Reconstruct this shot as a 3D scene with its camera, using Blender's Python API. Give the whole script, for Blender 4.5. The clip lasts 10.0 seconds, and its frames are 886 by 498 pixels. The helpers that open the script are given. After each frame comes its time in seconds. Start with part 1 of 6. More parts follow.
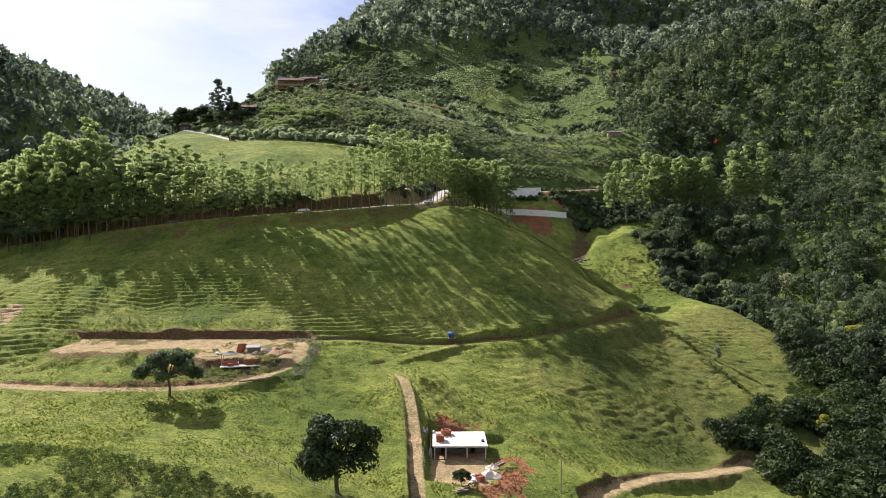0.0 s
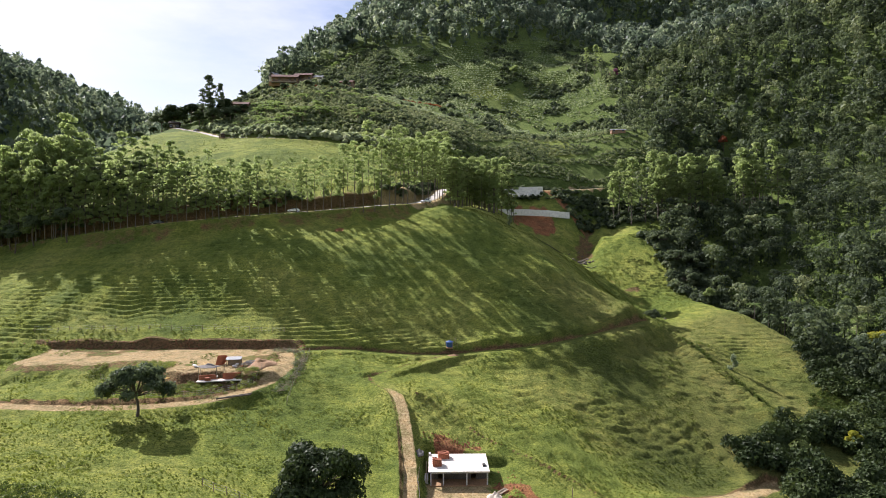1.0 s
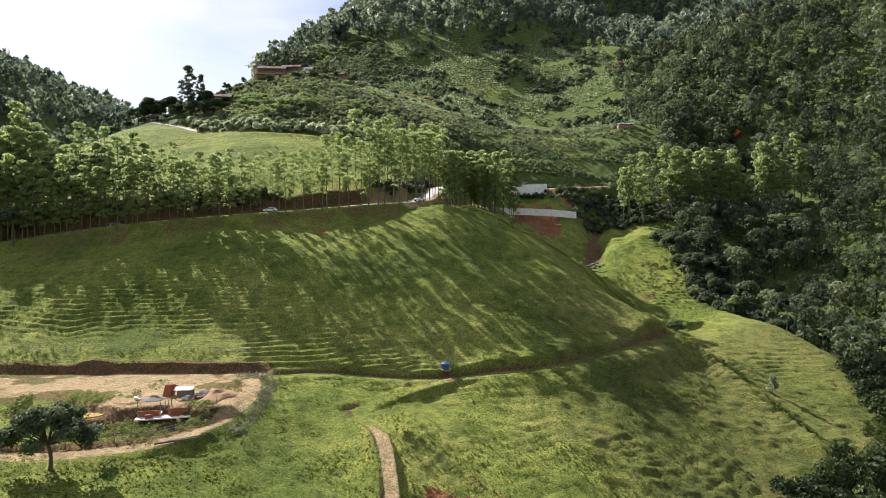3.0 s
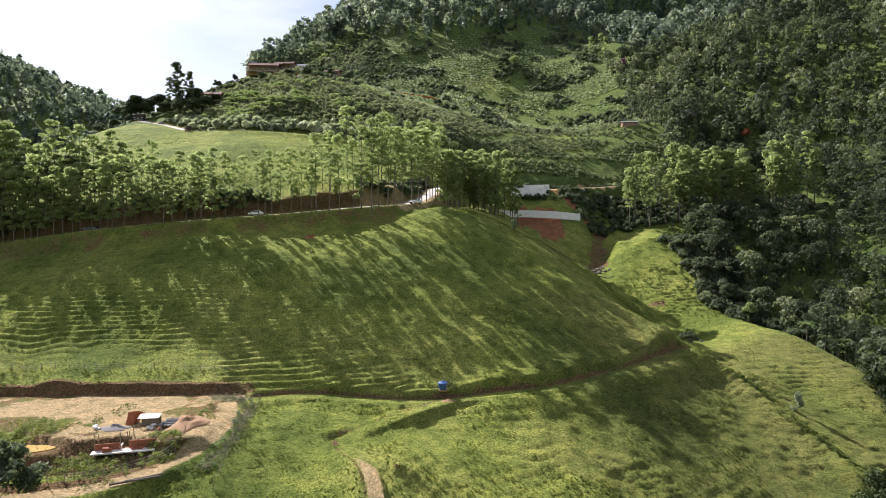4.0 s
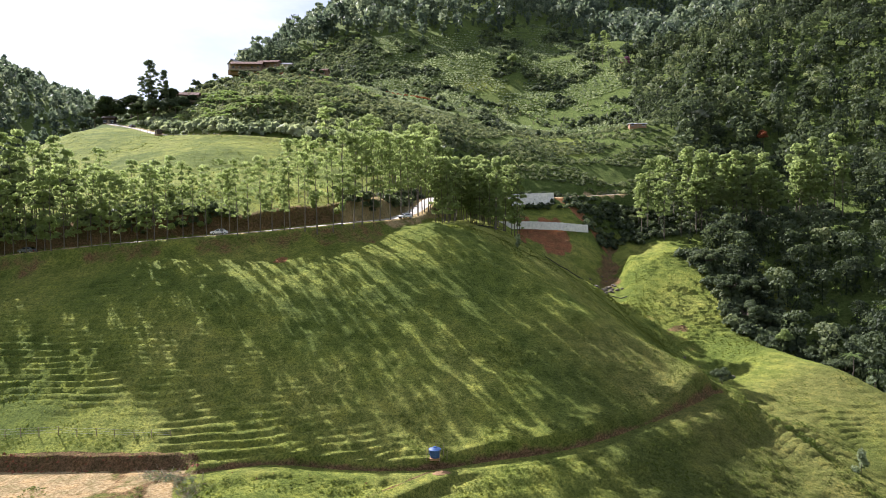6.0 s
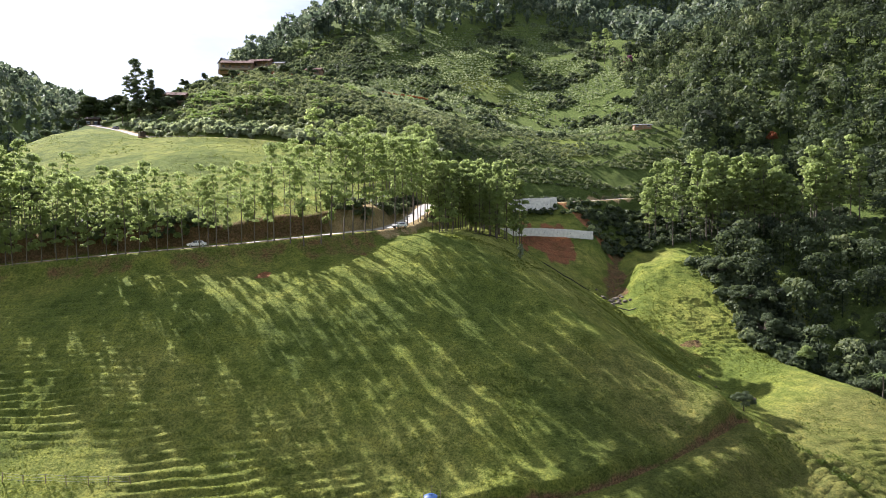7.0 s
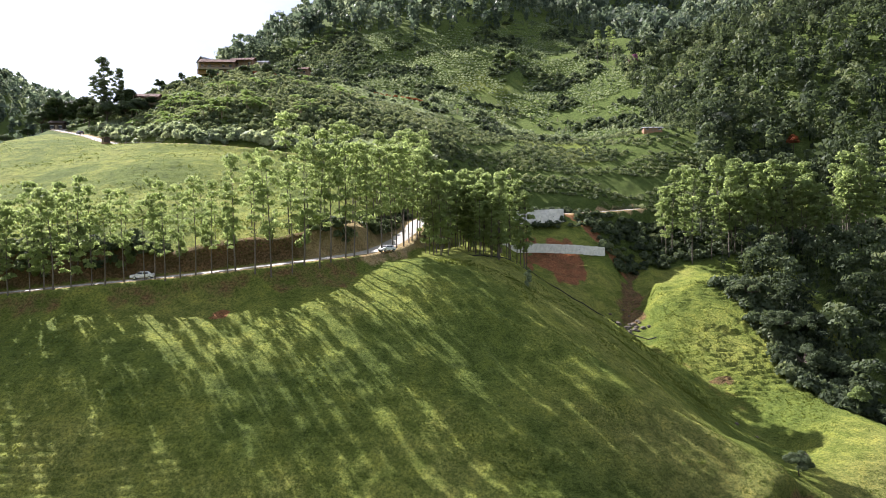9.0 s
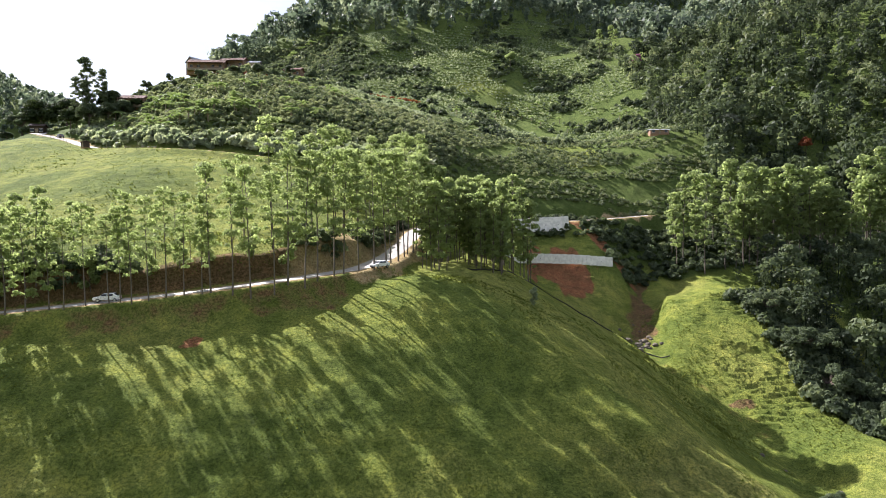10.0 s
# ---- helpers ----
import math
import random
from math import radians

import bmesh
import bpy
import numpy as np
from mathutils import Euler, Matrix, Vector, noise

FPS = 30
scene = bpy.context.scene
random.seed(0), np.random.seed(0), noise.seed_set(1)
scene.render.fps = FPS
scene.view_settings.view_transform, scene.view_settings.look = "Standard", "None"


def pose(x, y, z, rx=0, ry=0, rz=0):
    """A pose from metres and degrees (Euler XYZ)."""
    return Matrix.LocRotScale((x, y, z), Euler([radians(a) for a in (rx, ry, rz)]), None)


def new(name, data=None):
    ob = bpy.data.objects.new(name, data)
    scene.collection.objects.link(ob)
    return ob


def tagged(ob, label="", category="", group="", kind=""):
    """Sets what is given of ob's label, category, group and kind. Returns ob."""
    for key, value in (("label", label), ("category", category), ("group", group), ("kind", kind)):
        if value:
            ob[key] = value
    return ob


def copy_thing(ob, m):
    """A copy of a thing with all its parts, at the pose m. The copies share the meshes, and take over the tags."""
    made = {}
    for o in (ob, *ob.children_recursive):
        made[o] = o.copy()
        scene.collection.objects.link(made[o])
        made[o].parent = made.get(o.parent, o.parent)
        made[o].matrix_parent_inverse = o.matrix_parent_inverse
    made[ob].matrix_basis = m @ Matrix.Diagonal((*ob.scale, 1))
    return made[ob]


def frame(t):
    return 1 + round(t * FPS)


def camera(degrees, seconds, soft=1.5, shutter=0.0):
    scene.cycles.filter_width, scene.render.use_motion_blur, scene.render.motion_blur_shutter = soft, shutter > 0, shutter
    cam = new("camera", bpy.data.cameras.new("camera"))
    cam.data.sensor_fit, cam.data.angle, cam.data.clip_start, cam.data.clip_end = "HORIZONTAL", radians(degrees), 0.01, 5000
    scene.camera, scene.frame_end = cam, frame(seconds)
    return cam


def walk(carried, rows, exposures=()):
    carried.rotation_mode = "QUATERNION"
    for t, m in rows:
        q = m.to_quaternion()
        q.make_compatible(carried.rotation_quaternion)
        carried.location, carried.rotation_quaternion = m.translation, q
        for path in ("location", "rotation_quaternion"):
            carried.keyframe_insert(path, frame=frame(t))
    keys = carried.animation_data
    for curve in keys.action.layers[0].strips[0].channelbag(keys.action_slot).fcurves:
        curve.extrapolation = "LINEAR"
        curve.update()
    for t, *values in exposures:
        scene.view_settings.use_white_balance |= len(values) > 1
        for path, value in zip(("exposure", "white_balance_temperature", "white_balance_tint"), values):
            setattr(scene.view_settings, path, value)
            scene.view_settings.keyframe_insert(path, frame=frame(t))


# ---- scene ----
cam = camera(70.0, 10.0, soft=0.45)
METRES, EYE, TILT, LEAN, TURN = 77.0, 46.5, -2.7, 0.0, 0.0
ROWS = [
    (0.0, 0.0, 0.0, 0.0, -0.0, -0.0, -0.0),
    (0.5, 0.0027, 0.048, 0.004, -0.04, 0.02, 0.04),
    (1.0, 0.0053, 0.0962, 0.0079, -0.08, 0.03, 0.08),
    (1.5, 0.0072, 0.1411, 0.0114, -0.13, 0.03, 0.11),
    (2.0, 0.01, 0.1889, 0.0143, -0.17, 0.06, 0.15),
    (2.5, 0.0123, 0.2371, 0.0183, -0.23, 0.04, 0.17),
    (4.0, 0.0213, 0.3843, 0.0466, -0.37, 0.0, 0.29),
    (4.5, 0.0246, 0.4299, 0.0631, -0.44, -0.01, 0.33),
    (5.0, 0.0286, 0.4784, 0.0804, -0.49, 0.03, 0.36),
    (5.5, 0.0321, 0.5268, 0.0993, -0.57, 0.06, 0.42),
    (7.0, 0.0412, 0.6731, 0.1583, -0.79, 0.05, 0.54),
    (7.5, 0.0437, 0.7171, 0.1754, -0.87, 0.08, 0.58),
    (8.0, 0.0466, 0.7639, 0.1946, -0.95, 0.1, 0.62),
    (8.5, 0.0494, 0.8107, 0.2141, -1.01, 0.13, 0.66),
    (9.0, 0.0516, 0.8577, 0.2333, -1.1, 0.12, 0.7),
    (9.5, 0.054, 0.9047, 0.2523, -1.17, 0.15, 0.75),
    (10.0, 0.0564, 0.9513, 0.2721, -1.22, 0.21, 0.8),
]
walk(cam, [(t, pose(0, 0, EYE, TILT, LEAN, TURN) @ pose(METRES * x, METRES * 1.631 * y, METRES * z, 90 + pitch, roll, yaw)) for t, x, y, z, yaw, pitch, roll in ROWS],
     exposures=((0.0, 1.14, 6000, 20), (2.5, 1.18, 6000, 20), (5.0, 1.35, 6000, 20), (7.5, 1.48, 6000, 20), (10.0, 1.52, 6000, 20)))

# ---------------------------------------------------------------- light
SUN_EL, SUN_AZ = radians(37.0), radians(-45.0)          # azimuth from +y towards +x
to_sun = Vector((math.sin(SUN_AZ) * math.cos(SUN_EL), math.cos(SUN_AZ) * math.cos(SUN_EL), math.sin(SUN_EL)))
world = bpy.data.worlds.new("sky")
scene.world = world
world.use_nodes = True
wn, wl = world.node_tree.nodes, world.node_tree.links
sky = wn.new("ShaderNodeTexSky")
sky.sky_type = "NISHITA"
sky.sun_disc = False
sky.sun_elevation, sky.sun_rotation = SUN_EL, SUN_AZ
sky.air_density, sky.dust_density, sky.ozone_density = 1.0, 1.2, 1.0
wn["Background"].inputs["Strength"].default_value = 0.05
# thin broken cloud
coord = wn.new("ShaderNodeTexCoord")
stretch = wn.new("ShaderNodeMapping")
stretch.inputs["Scale"].default_value = (1.0, 1.0, 3.2)
wl.new(coord.outputs["Generated"], stretch.inputs["Vector"])
puff = wn.new("ShaderNodeTexNoise")
puff.inputs["Scale"].default_value, puff.inputs["Detail"].default_value, puff.inputs["Roughness"].default_value = 2.6, 7, 0.6
wl.new(stretch.outputs["Vector"], puff.inputs["Vector"])
cover = wn.new("ShaderNodeMapRange")
cover.inputs[1].default_value, cover.inputs[2].default_value, cover.inputs[4].default_value = 0.40, 0.64, 0.7
cover.inputs[3].default_value = 0.1
wl.new(puff.outputs["Fac"], cover.inputs[0])
veil = wn.new("ShaderNodeMix")
veil.data_type = "RGBA"
veil.inputs[7].default_value = (9.8, 9.9, 10.1, 1)
wl.new(cover.outputs[0], veil.inputs[0])
wl.new(sky.outputs["Color"], veil.inputs[6])
wl.new(veil.outputs[2], wn["Background"].inputs["Color"])

sun = new("sun", bpy.data.lights.new("sun", "SUN"))
sun.data.energy, sun.data.angle, sun.data.color = 5.0, radians(0.5), (1.0, 0.95, 0.86)
sun.rotation_euler = to_sun.to_track_quat("Z", "Y").to_euler()
sun.location = (-200, 200, 300)

# ---------------------------------------------------------------- materials
def material(name, rough=0.8, spec=0.3):
    m = bpy.data.materials.new(name)
    m.use_nodes = True
    n, l = m.node_tree.nodes, m.node_tree.links
    b = n["Principled BSDF"]
    b.inputs["Roughness"].default_value = rough
    b.inputs["Specular IOR Level"].default_value = spec
    return m, n, l, b


def ramp(n, stops):
    r = n.new("ShaderNodeValToRGB")
    e = r.color_ramp.elements
    while len(e) < len(stops):
        e.new(0.5)
    for k, (p, c) in zip(e, stops):
        k.position, k.color = p, (*c, 1)
    return r


def noise_node(n, l, scale, detail=4, rough=0.6, vec=None, kind="ShaderNodeTexNoise"):
    t = n.new(kind)
    t.inputs["Scale"].default_value = scale
    if kind == "ShaderNodeTexNoise":
        t.inputs["Detail"].default_value, t.inputs["Roughness"].default_value = detail, rough
    if vec:
        l.new(vec, t.inputs["Vector"])
    return t


def mix_col(n, l, fac, a, b, mode="MIX"):
    m = n.new("ShaderNodeMix")
    m.data_type, m.blend_type = "RGBA", mode
    for sock, v in ((m.inputs[0], fac), (m.inputs[6], a), (m.inputs[7], b)):
        if hasattr(v, "links") or isinstance(v, bpy.types.NodeSocket):
            l.new(v, sock)
        else:
            sock.default_value = v if isinstance(v, (int, float)) else (*v, 1)
    return m.outputs[2]


def world_pos(n):
    return n.new("ShaderNodeNewGeometry").outputs["Position"]


def bump(n, l, b, height, strength, dist):
    k = n.new("ShaderNodeBump")
    k.inputs["Strength"].default_value, k.inputs["Distance"].default_value = strength, dist
    l.new(height, k.inputs["Height"])
    l.new(k.outputs["Normal"], b.inputs["Normal"])


def plain(name, low, high, scale=3.0, rough=0.8, bumps=0.3, spec=0.3, metal=0.0, objpos=True, grain=0.66):
    """A surface of two close tones with grain and stains."""
    m, n, l, b = material(name, rough, spec)
    b.inputs["Metallic"].default_value = metal
    pos = n.new("ShaderNodeTexCoord").outputs["Object"] if objpos else world_pos(n)
    big, fine = noise_node(n, l, scale, 5, 0.65, pos), noise_node(n, l, scale * 9, 3, 0.6, pos)
    col = mix_col(n, l, big.outputs["Fac"], low, high)
    dark = ramp(n, [(0.40, (grain, grain, grain)), (0.58, (1.1, 1.1, 1.1))])
    l.new(fine.outputs["Fac"], dark.inputs["Fac"])
    l.new(mix_col(n, l, 1.0, col, dark.outputs["Color"], "MULTIPLY"), b.inputs["Base Color"])
    if bumps:
        bump(n, l, b, fine.outputs["Fac"], bumps, 0.05)
    return m


def leaf_material(name, dark, light, glow, through_share=0.3, rough=0.55):
    """Leaves: colour by the tint of the plant with its painted inner shade, part of the light comes through."""
    m, n, l, b = material(name, rough, 0.12)
    at = n.new("ShaderNodeAttribute")
    at.attribute_name = "tint"
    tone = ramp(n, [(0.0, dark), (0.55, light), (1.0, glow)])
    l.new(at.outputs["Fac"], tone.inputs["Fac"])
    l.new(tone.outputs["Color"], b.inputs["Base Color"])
    tr = n.new("ShaderNodeBsdfTranslucent")
    warm = mix_col(n, l, 1.0, tone.outputs["Color"], (1.36, 1.34, 1.02), "MULTIPLY")
    l.new(warm, tr.inputs["Color"])
    mx = n.new("ShaderNodeMixShader")
    mx.inputs["Fac"].default_value = through_share
    l.new(b.outputs["BSDF"], mx.inputs[1])
    l.new(tr.outputs["BSDF"], mx.inputs[2])
    l.new(mx.outputs["Shader"], n["Material Output"].inputs["Surface"])
    return m


def ground_material():
    m, n, l, b = material("pasture_ground", 0.95, 0.04)
    pos = world_pos(n)
    patch = noise_node(n, l, 0.035, 5, 0.6, pos)
    mid = noise_node(n, l, 0.35, 5, 0.65, pos)
    fine = noise_node(n, l, 2.4, 6, 0.85, pos)
    lay = n.new("ShaderNodeMapping")
    lay.inputs["Scale"].default_value = (0.3, 1.0, 1.2)
    l.new(pos, lay.inputs["Vector"])
    lines = noise_node(n, l, 1.1, 4, 0.7, lay.outputs["Vector"])
    g1 = ramp(n, [(0.40, (0.088, 0.118, 0.024)), (0.5, (0.150, 0.174, 0.036)), (0.61, (0.186, 0.196, 0.049))])
    l.new(patch.outputs["Fac"], g1.inputs["Fac"])
    g2 = ramp(n, [(0.38, (0.62, 0.68, 0.58)), (0.5, (1.0, 1.0, 1.0)), (0.63, (1.30, 1.22, 1.1))])
    l.new(mid.outputs["Fac"], g2.inputs["Fac"])
    g3 = ramp(n, [(0.40, (0.38, 0.44, 0.38)), (0.5, (0.92, 0.95, 0.92)), (0.60, (1.48, 1.40, 1.28))])
    l.new(fine.outputs["Fac"], g3.inputs["Fac"])
    grass = mix_col(n, l, 1.0, mix_col(n, l, 1.0, g1.outputs["Color"], g2.outputs["Color"], "MULTIPLY"), g3.outputs["Color"], "MULTIPLY")

    # grass darkened where the slope turns from the sun: shade put into colour
    dim = n.new("ShaderNodeAttribute")
    dim.attribute_name = "dim_grass"
    grass = mix_col(n, l, dim.outputs["Fac"], grass, mix_col(n, l, 1.0, grass, (0.66, 0.60, 0.80), "MULTIPLY"))

    def zone(name):
        a = n.new("ShaderNodeAttribute")
        a.attribute_name = name
        add = n.new("ShaderNodeMath")
        add.operation = "ADD"
        l.new(a.outputs["Fac"], add.inputs[0])
        sub = n.new("ShaderNodeMath")
        sub.operation = "MULTIPLY_ADD"
        l.new(mid.outputs["Fac"], sub.inputs[0])
        sub.inputs[1].default_value, sub.inputs[2].default_value = 0.9, -0.45
        l.new(sub.outputs[0], add.inputs[1])
        r = n.new("ShaderNodeMapRange")
        r.inputs[1].default_value, r.inputs[2].default_value = 0.38, 0.62
        l.new(add.outputs[0], r.inputs[0])
        return r.outputs[0]

    def soil(stops):
        r = ramp(n, stops)
        l.new(fine.outputs["Fac"], r.inputs["Fac"])
        return mix_col(n, l, 0.8, r.outputs["Color"], g2.outputs["Color"], "MULTIPLY")

    tan = soil([(0.41, (0.185, 0.122, 0.062)), (0.5, (0.32, 0.228, 0.122)), (0.60, (0.45, 0.35, 0.21))])
    red = soil([(0.41, (0.085, 0.034, 0.020)), (0.5, (0.215, 0.078, 0.042)), (0.60, (0.31, 0.135, 0.075))])
    brown = soil([(0.41, (0.050, 0.028, 0.016)), (0.5, (0.120, 0.068, 0.036)), (0.60, (0.21, 0.13, 0.075))])
    scrub = soil([(0.41, (0.022, 0.040, 0.010)), (0.5, (0.050, 0.085, 0.018)), (0.60, (0.105, 0.125, 0.04))])
    col = mix_col(n, l, zone("scrub"), grass, scrub)
    col = mix_col(n, l, zone("brown"), col, brown)
    col = mix_col(n, l, zone("red"), col, red)
    col = mix_col(n, l, zone("dirt"), col, tan)
    l.new(col, b.inputs["Base Color"])
    b.inputs["Sheen Weight"].default_value, b.inputs["Sheen Roughness"].default_value = 0.15, 0.5
    b.inputs["Sheen Tint"].default_value = (0.62, 0.70, 0.22, 1)
    hsum = n.new("ShaderNodeMath")
    hsum.operation = "MULTIPLY_ADD"
    l.new(fine.outputs["Fac"], hsum.inputs[0])
    hsum.inputs[1].default_value = 0.5
    low = n.new("ShaderNodeMath")
    low.operation = "MULTIPLY"
    low.inputs[1].default_value = 0.45
    l.new(lines.outputs["Fac"], low.inputs[0])
    l.new(low.outputs[0], hsum.inputs[2])
    k = n.new("ShaderNodeBump")
    k.inputs["Strength"].default_value, k.inputs["Distance"].default_value = 1.0, 1.3
    l.new(hsum.outputs[0], k.inputs["Height"])
    # blades stand upright whatever the slope
    stand = n.new("ShaderNodeVectorMath")
    stand.inputs[1].default_value = (0, 0, 0.6)
    l.new(k.outputs["Normal"], stand.inputs[0])
    unit = n.new("ShaderNodeVectorMath")
    unit.operation = "NORMALIZE"
    l.new(stand.outputs[0], unit.inputs[0])
    l.new(unit.outputs[0], b.inputs["Normal"])
    return m


GROUND = ground_material()
EUC_LEAF = leaf_material("eucalyptus_leaves", (0.118, 0.160, 0.072), (0.245, 0.305, 0.132), (0.355, 0.405, 0.200), 0.7)
WOOD_LEAF = leaf_material("forest_leaves", (0.030, 0.043, 0.025), (0.100, 0.130, 0.068), (0.230, 0.258, 0.138), 0.42)
# haze of the distance put into the leaf colour: bluer, paler greens
HAZE_LEAF = leaf_material("haze_tinted_leaves", (0.040, 0.058, 0.046), (0.105, 0.140, 0.105), (0.225, 0.262, 0.190), 0.45)
DARK_LEAF = leaf_material("dense_tree_leaves", (0.014, 0.024, 0.009), (0.036, 0.054, 0.017), (0.085, 0.110, 0.034), 0.25)
SCRUB_LEAF = leaf_material("shrub_leaves", (0.100, 0.130, 0.085), (0.245, 0.292, 0.180), (0.42, 0.45, 0.30), 0.5)
BARK = plain("pale_bark", (0.085, 0.068, 0.052), (0.19, 0.16, 0.128), 1.2)
DARK_BARK = plain("dark_bark", (0.07, 0.055, 0.04), (0.15, 0.12, 0.09), 1.5)
ROAD = plain("dusty_road_surface", (0.36, 0.33, 0.29), (0.54, 0.50, 0.45), 0.4, 0.9, 0.2, objpos=False, grain=0.8)
CONCRETE = plain("concrete", (0.40, 0.38, 0.35), (0.58, 0.56, 0.52), 0.7, 0.85, 0.4)
NEAR_LEAF = leaf_material("near_shrub_leaves", (0.040, 0.062, 0.014), (0.105, 0.142, 0.030), (0.22, 0.245, 0.060), 0.4)
GRASS_LEAF = leaf_material("grass_blades", (0.086, 0.116, 0.024), (0.148, 0.174, 0.038), (0.215, 0.220, 0.060), 0.45, 0.7)
PALE_LEAF = leaf_material("silvery_leaves", (0.12, 0.14, 0.11), (0.26, 0.28, 0.23), (0.48, 0.50, 0.44), 0.25)
YELLOW_LEAF = leaf_material("yellow_green_leaves", (0.10, 0.12, 0.02), (0.26, 0.26, 0.03), (0.45, 0.36, 0.04), 0.4)
RUST_LEAF = leaf_material("rust_red_leaves", (0.09, 0.03, 0.015), (0.22, 0.07, 0.03), (0.32, 0.13, 0.05), 0.35)
PURPLE_LEAF = leaf_material("purple_flowers", (0.10, 0.035, 0.07), (0.26, 0.09, 0.18), (0.42, 0.20, 0.32), 0.35)
BANANA_LEAF = leaf_material("banana_leaves", (0.07, 0.11, 0.035), (0.17, 0.24, 0.08), (0.34, 0.40, 0.20), 0.35, 0.4)
WHITE_SLAB = plain("pale_cement_screed", (0.44, 0.36, 0.25), (0.78, 0.76, 0.72), 0.3, 0.8, 0.1, grain=0.85)
BLOCK_WALL = plain("grey_block_wall", (0.075, 0.062, 0.052), (0.14, 0.12, 0.10), 0.8, 0.9, 0.4)
BRICK = plain("clay_brick", (0.26, 0.085, 0.045), (0.40, 0.145, 0.075), 1.6, 0.85, 0.4)
TIMBER = plain("weathered_timber", (0.20, 0.15, 0.10), (0.38, 0.31, 0.22), 2.0, 0.85, 0.4)
RED_BOARD = plain("red_form_board", (0.30, 0.085, 0.04), (0.44, 0.15, 0.07), 1.0, 0.7, 0.2)
WHITE_PAINT = plain("white_paint", (0.66, 0.65, 0.62), (0.82, 0.81, 0.79), 1.0, 0.6, 0.1)
TANK_BLUE = plain("blue_plastic", (0.03, 0.075, 0.20), (0.05, 0.11, 0.28), 1.0, 0.45, 0.05)
SHEET = plain("grey_metal_sheet", (0.20, 0.205, 0.21), (0.34, 0.345, 0.35), 1.2, 0.45, 0.1, 0.5)
SAND = plain("sand", (0.55, 0.46, 0.34), (0.72, 0.64, 0.52), 2.0, 0.95, 0.5)
EARTH = plain("heaped_earth", (0.20, 0.11, 0.055), (0.40, 0.25, 0.13), 1.5, 0.95, 0.8)
RED_EARTH = plain("heaped_red_earth", (0.15, 0.055, 0.03), (0.32, 0.13, 0.065), 1.5, 0.95, 0.8)
MUD = plain("muddy_water", (0.42, 0.28, 0.09), (0.50, 0.35, 0.13), 0.4, 0.12, 0.0, 0.5)
RED_TILE = plain("clay_roof_tiles", (0.13, 0.062, 0.045), (0.24, 0.125, 0.088), 0.9, 0.85, 0.5)
BROWN_WALL = plain("brown_house_wall", (0.22, 0.13, 0.085), (0.36, 0.23, 0.15), 0.6, 0.85, 0.2)
DARK_WALL = plain("dark_stained_boards", (0.045, 0.032, 0.025), (0.085, 0.062, 0.048), 0.8, 0.85, 0.3)
CREAM_WALL = plain("cream_house_wall", (0.50, 0.42, 0.31), (0.66, 0.58, 0.46), 0.6, 0.85, 0.2)
CRIB_WALL = plain("pale_retaining_concrete", (0.58, 0.56, 0.52), (0.78, 0.76, 0.71), 0.12, 0.85, 0.1, grain=0.9)
CAR_WHITE = plain("white_car_paint", (0.72, 0.72, 0.72), (0.80, 0.80, 0.80), 0.5, 0.25, 0.0, 0.5)
CAR_GREY = plain("grey_car_paint", (0.10, 0.105, 0.115), (0.15, 0.155, 0.165), 0.5, 0.25, 0.0, 0.5)
TYRE = plain("rubber", (0.018, 0.018, 0.018), (0.035, 0.035, 0.035), 4, 0.9, 0.2)
RIM = plain("wheel_metal", (0.45, 0.45, 0.46), (0.6, 0.6, 0.61), 4, 0.35, 0.0, 0.5, 0.9)
LAMP_GLASS = plain("lamp_glass", (0.6, 0.6, 0.58), (0.75, 0.75, 0.72), 4, 0.15, 0.0, 0.5)
RED_LAMP = plain("red_lamp_glass", (0.35, 0.02, 0.02), (0.45, 0.03, 0.03), 4, 0.2, 0.0, 0.5)
GREY_PILE = plain("dark_gravel", (0.13, 0.12, 0.11), (0.25, 0.23, 0.21), 3.0, 0.95, 0.7)
BLACK = plain("black_plastic", (0.014, 0.014, 0.014), (0.03, 0.03, 0.03), 2, 0.6, 0.0)
ROCK = plain("grey_rock", (0.09, 0.078, 0.062), (0.19, 0.165, 0.13), 0.8, 0.95, 0.7, 0.1)


def glass_material():
    m, n, l, b = material("dark_window_glass", 0.06, 0.5)
    b.inputs["Base Color"].default_value = (0.02, 0.025, 0.028, 1)
    return m


GLASS = glass_material()

# ---------------------------------------------------------------- the lie of the land
def value_noise(x, y, seed):
    xi, yi = np.floor(x), np.floor(y)
    fx, fy = x - xi, y - yi
    fx, fy = fx * fx * (3 - 2 * fx), fy * fy * (3 - 2 * fy)

    def h(i, j):
        v = np.sin(i * 127.1 + j * 311.7 + seed * 74.7) * 43758.5453
        return v - np.floor(v)

    return (h(xi, yi) * (1 - fx) + h(xi + 1, yi) * fx) * (1 - fy) + (h(xi, yi + 1) * (1 - fx) + h(xi + 1, yi + 1) * fx) * fy - 0.5


def fbm(x, y, size, octaves=4, seed=0):
    out, amp, k = 0.0, 1.0, 1.0 / size
    for o in range(octaves):
        out = out + amp * value_noise(x * k + o * 17.3, y * k - o * 9.1, seed + o)
        amp, k = amp * 0.5, k * 2.03
    return out


def smooth(a, b, v):
    t = np.clip((v - a) / (b - a), 0, 1)
    return t * t * (3 - 2 * t)


SHAPE = []


def crest(*points):
    """A line of the land (crest, foot, bed of a stream) that the surface follows."""
    SHAPE.extend(points)


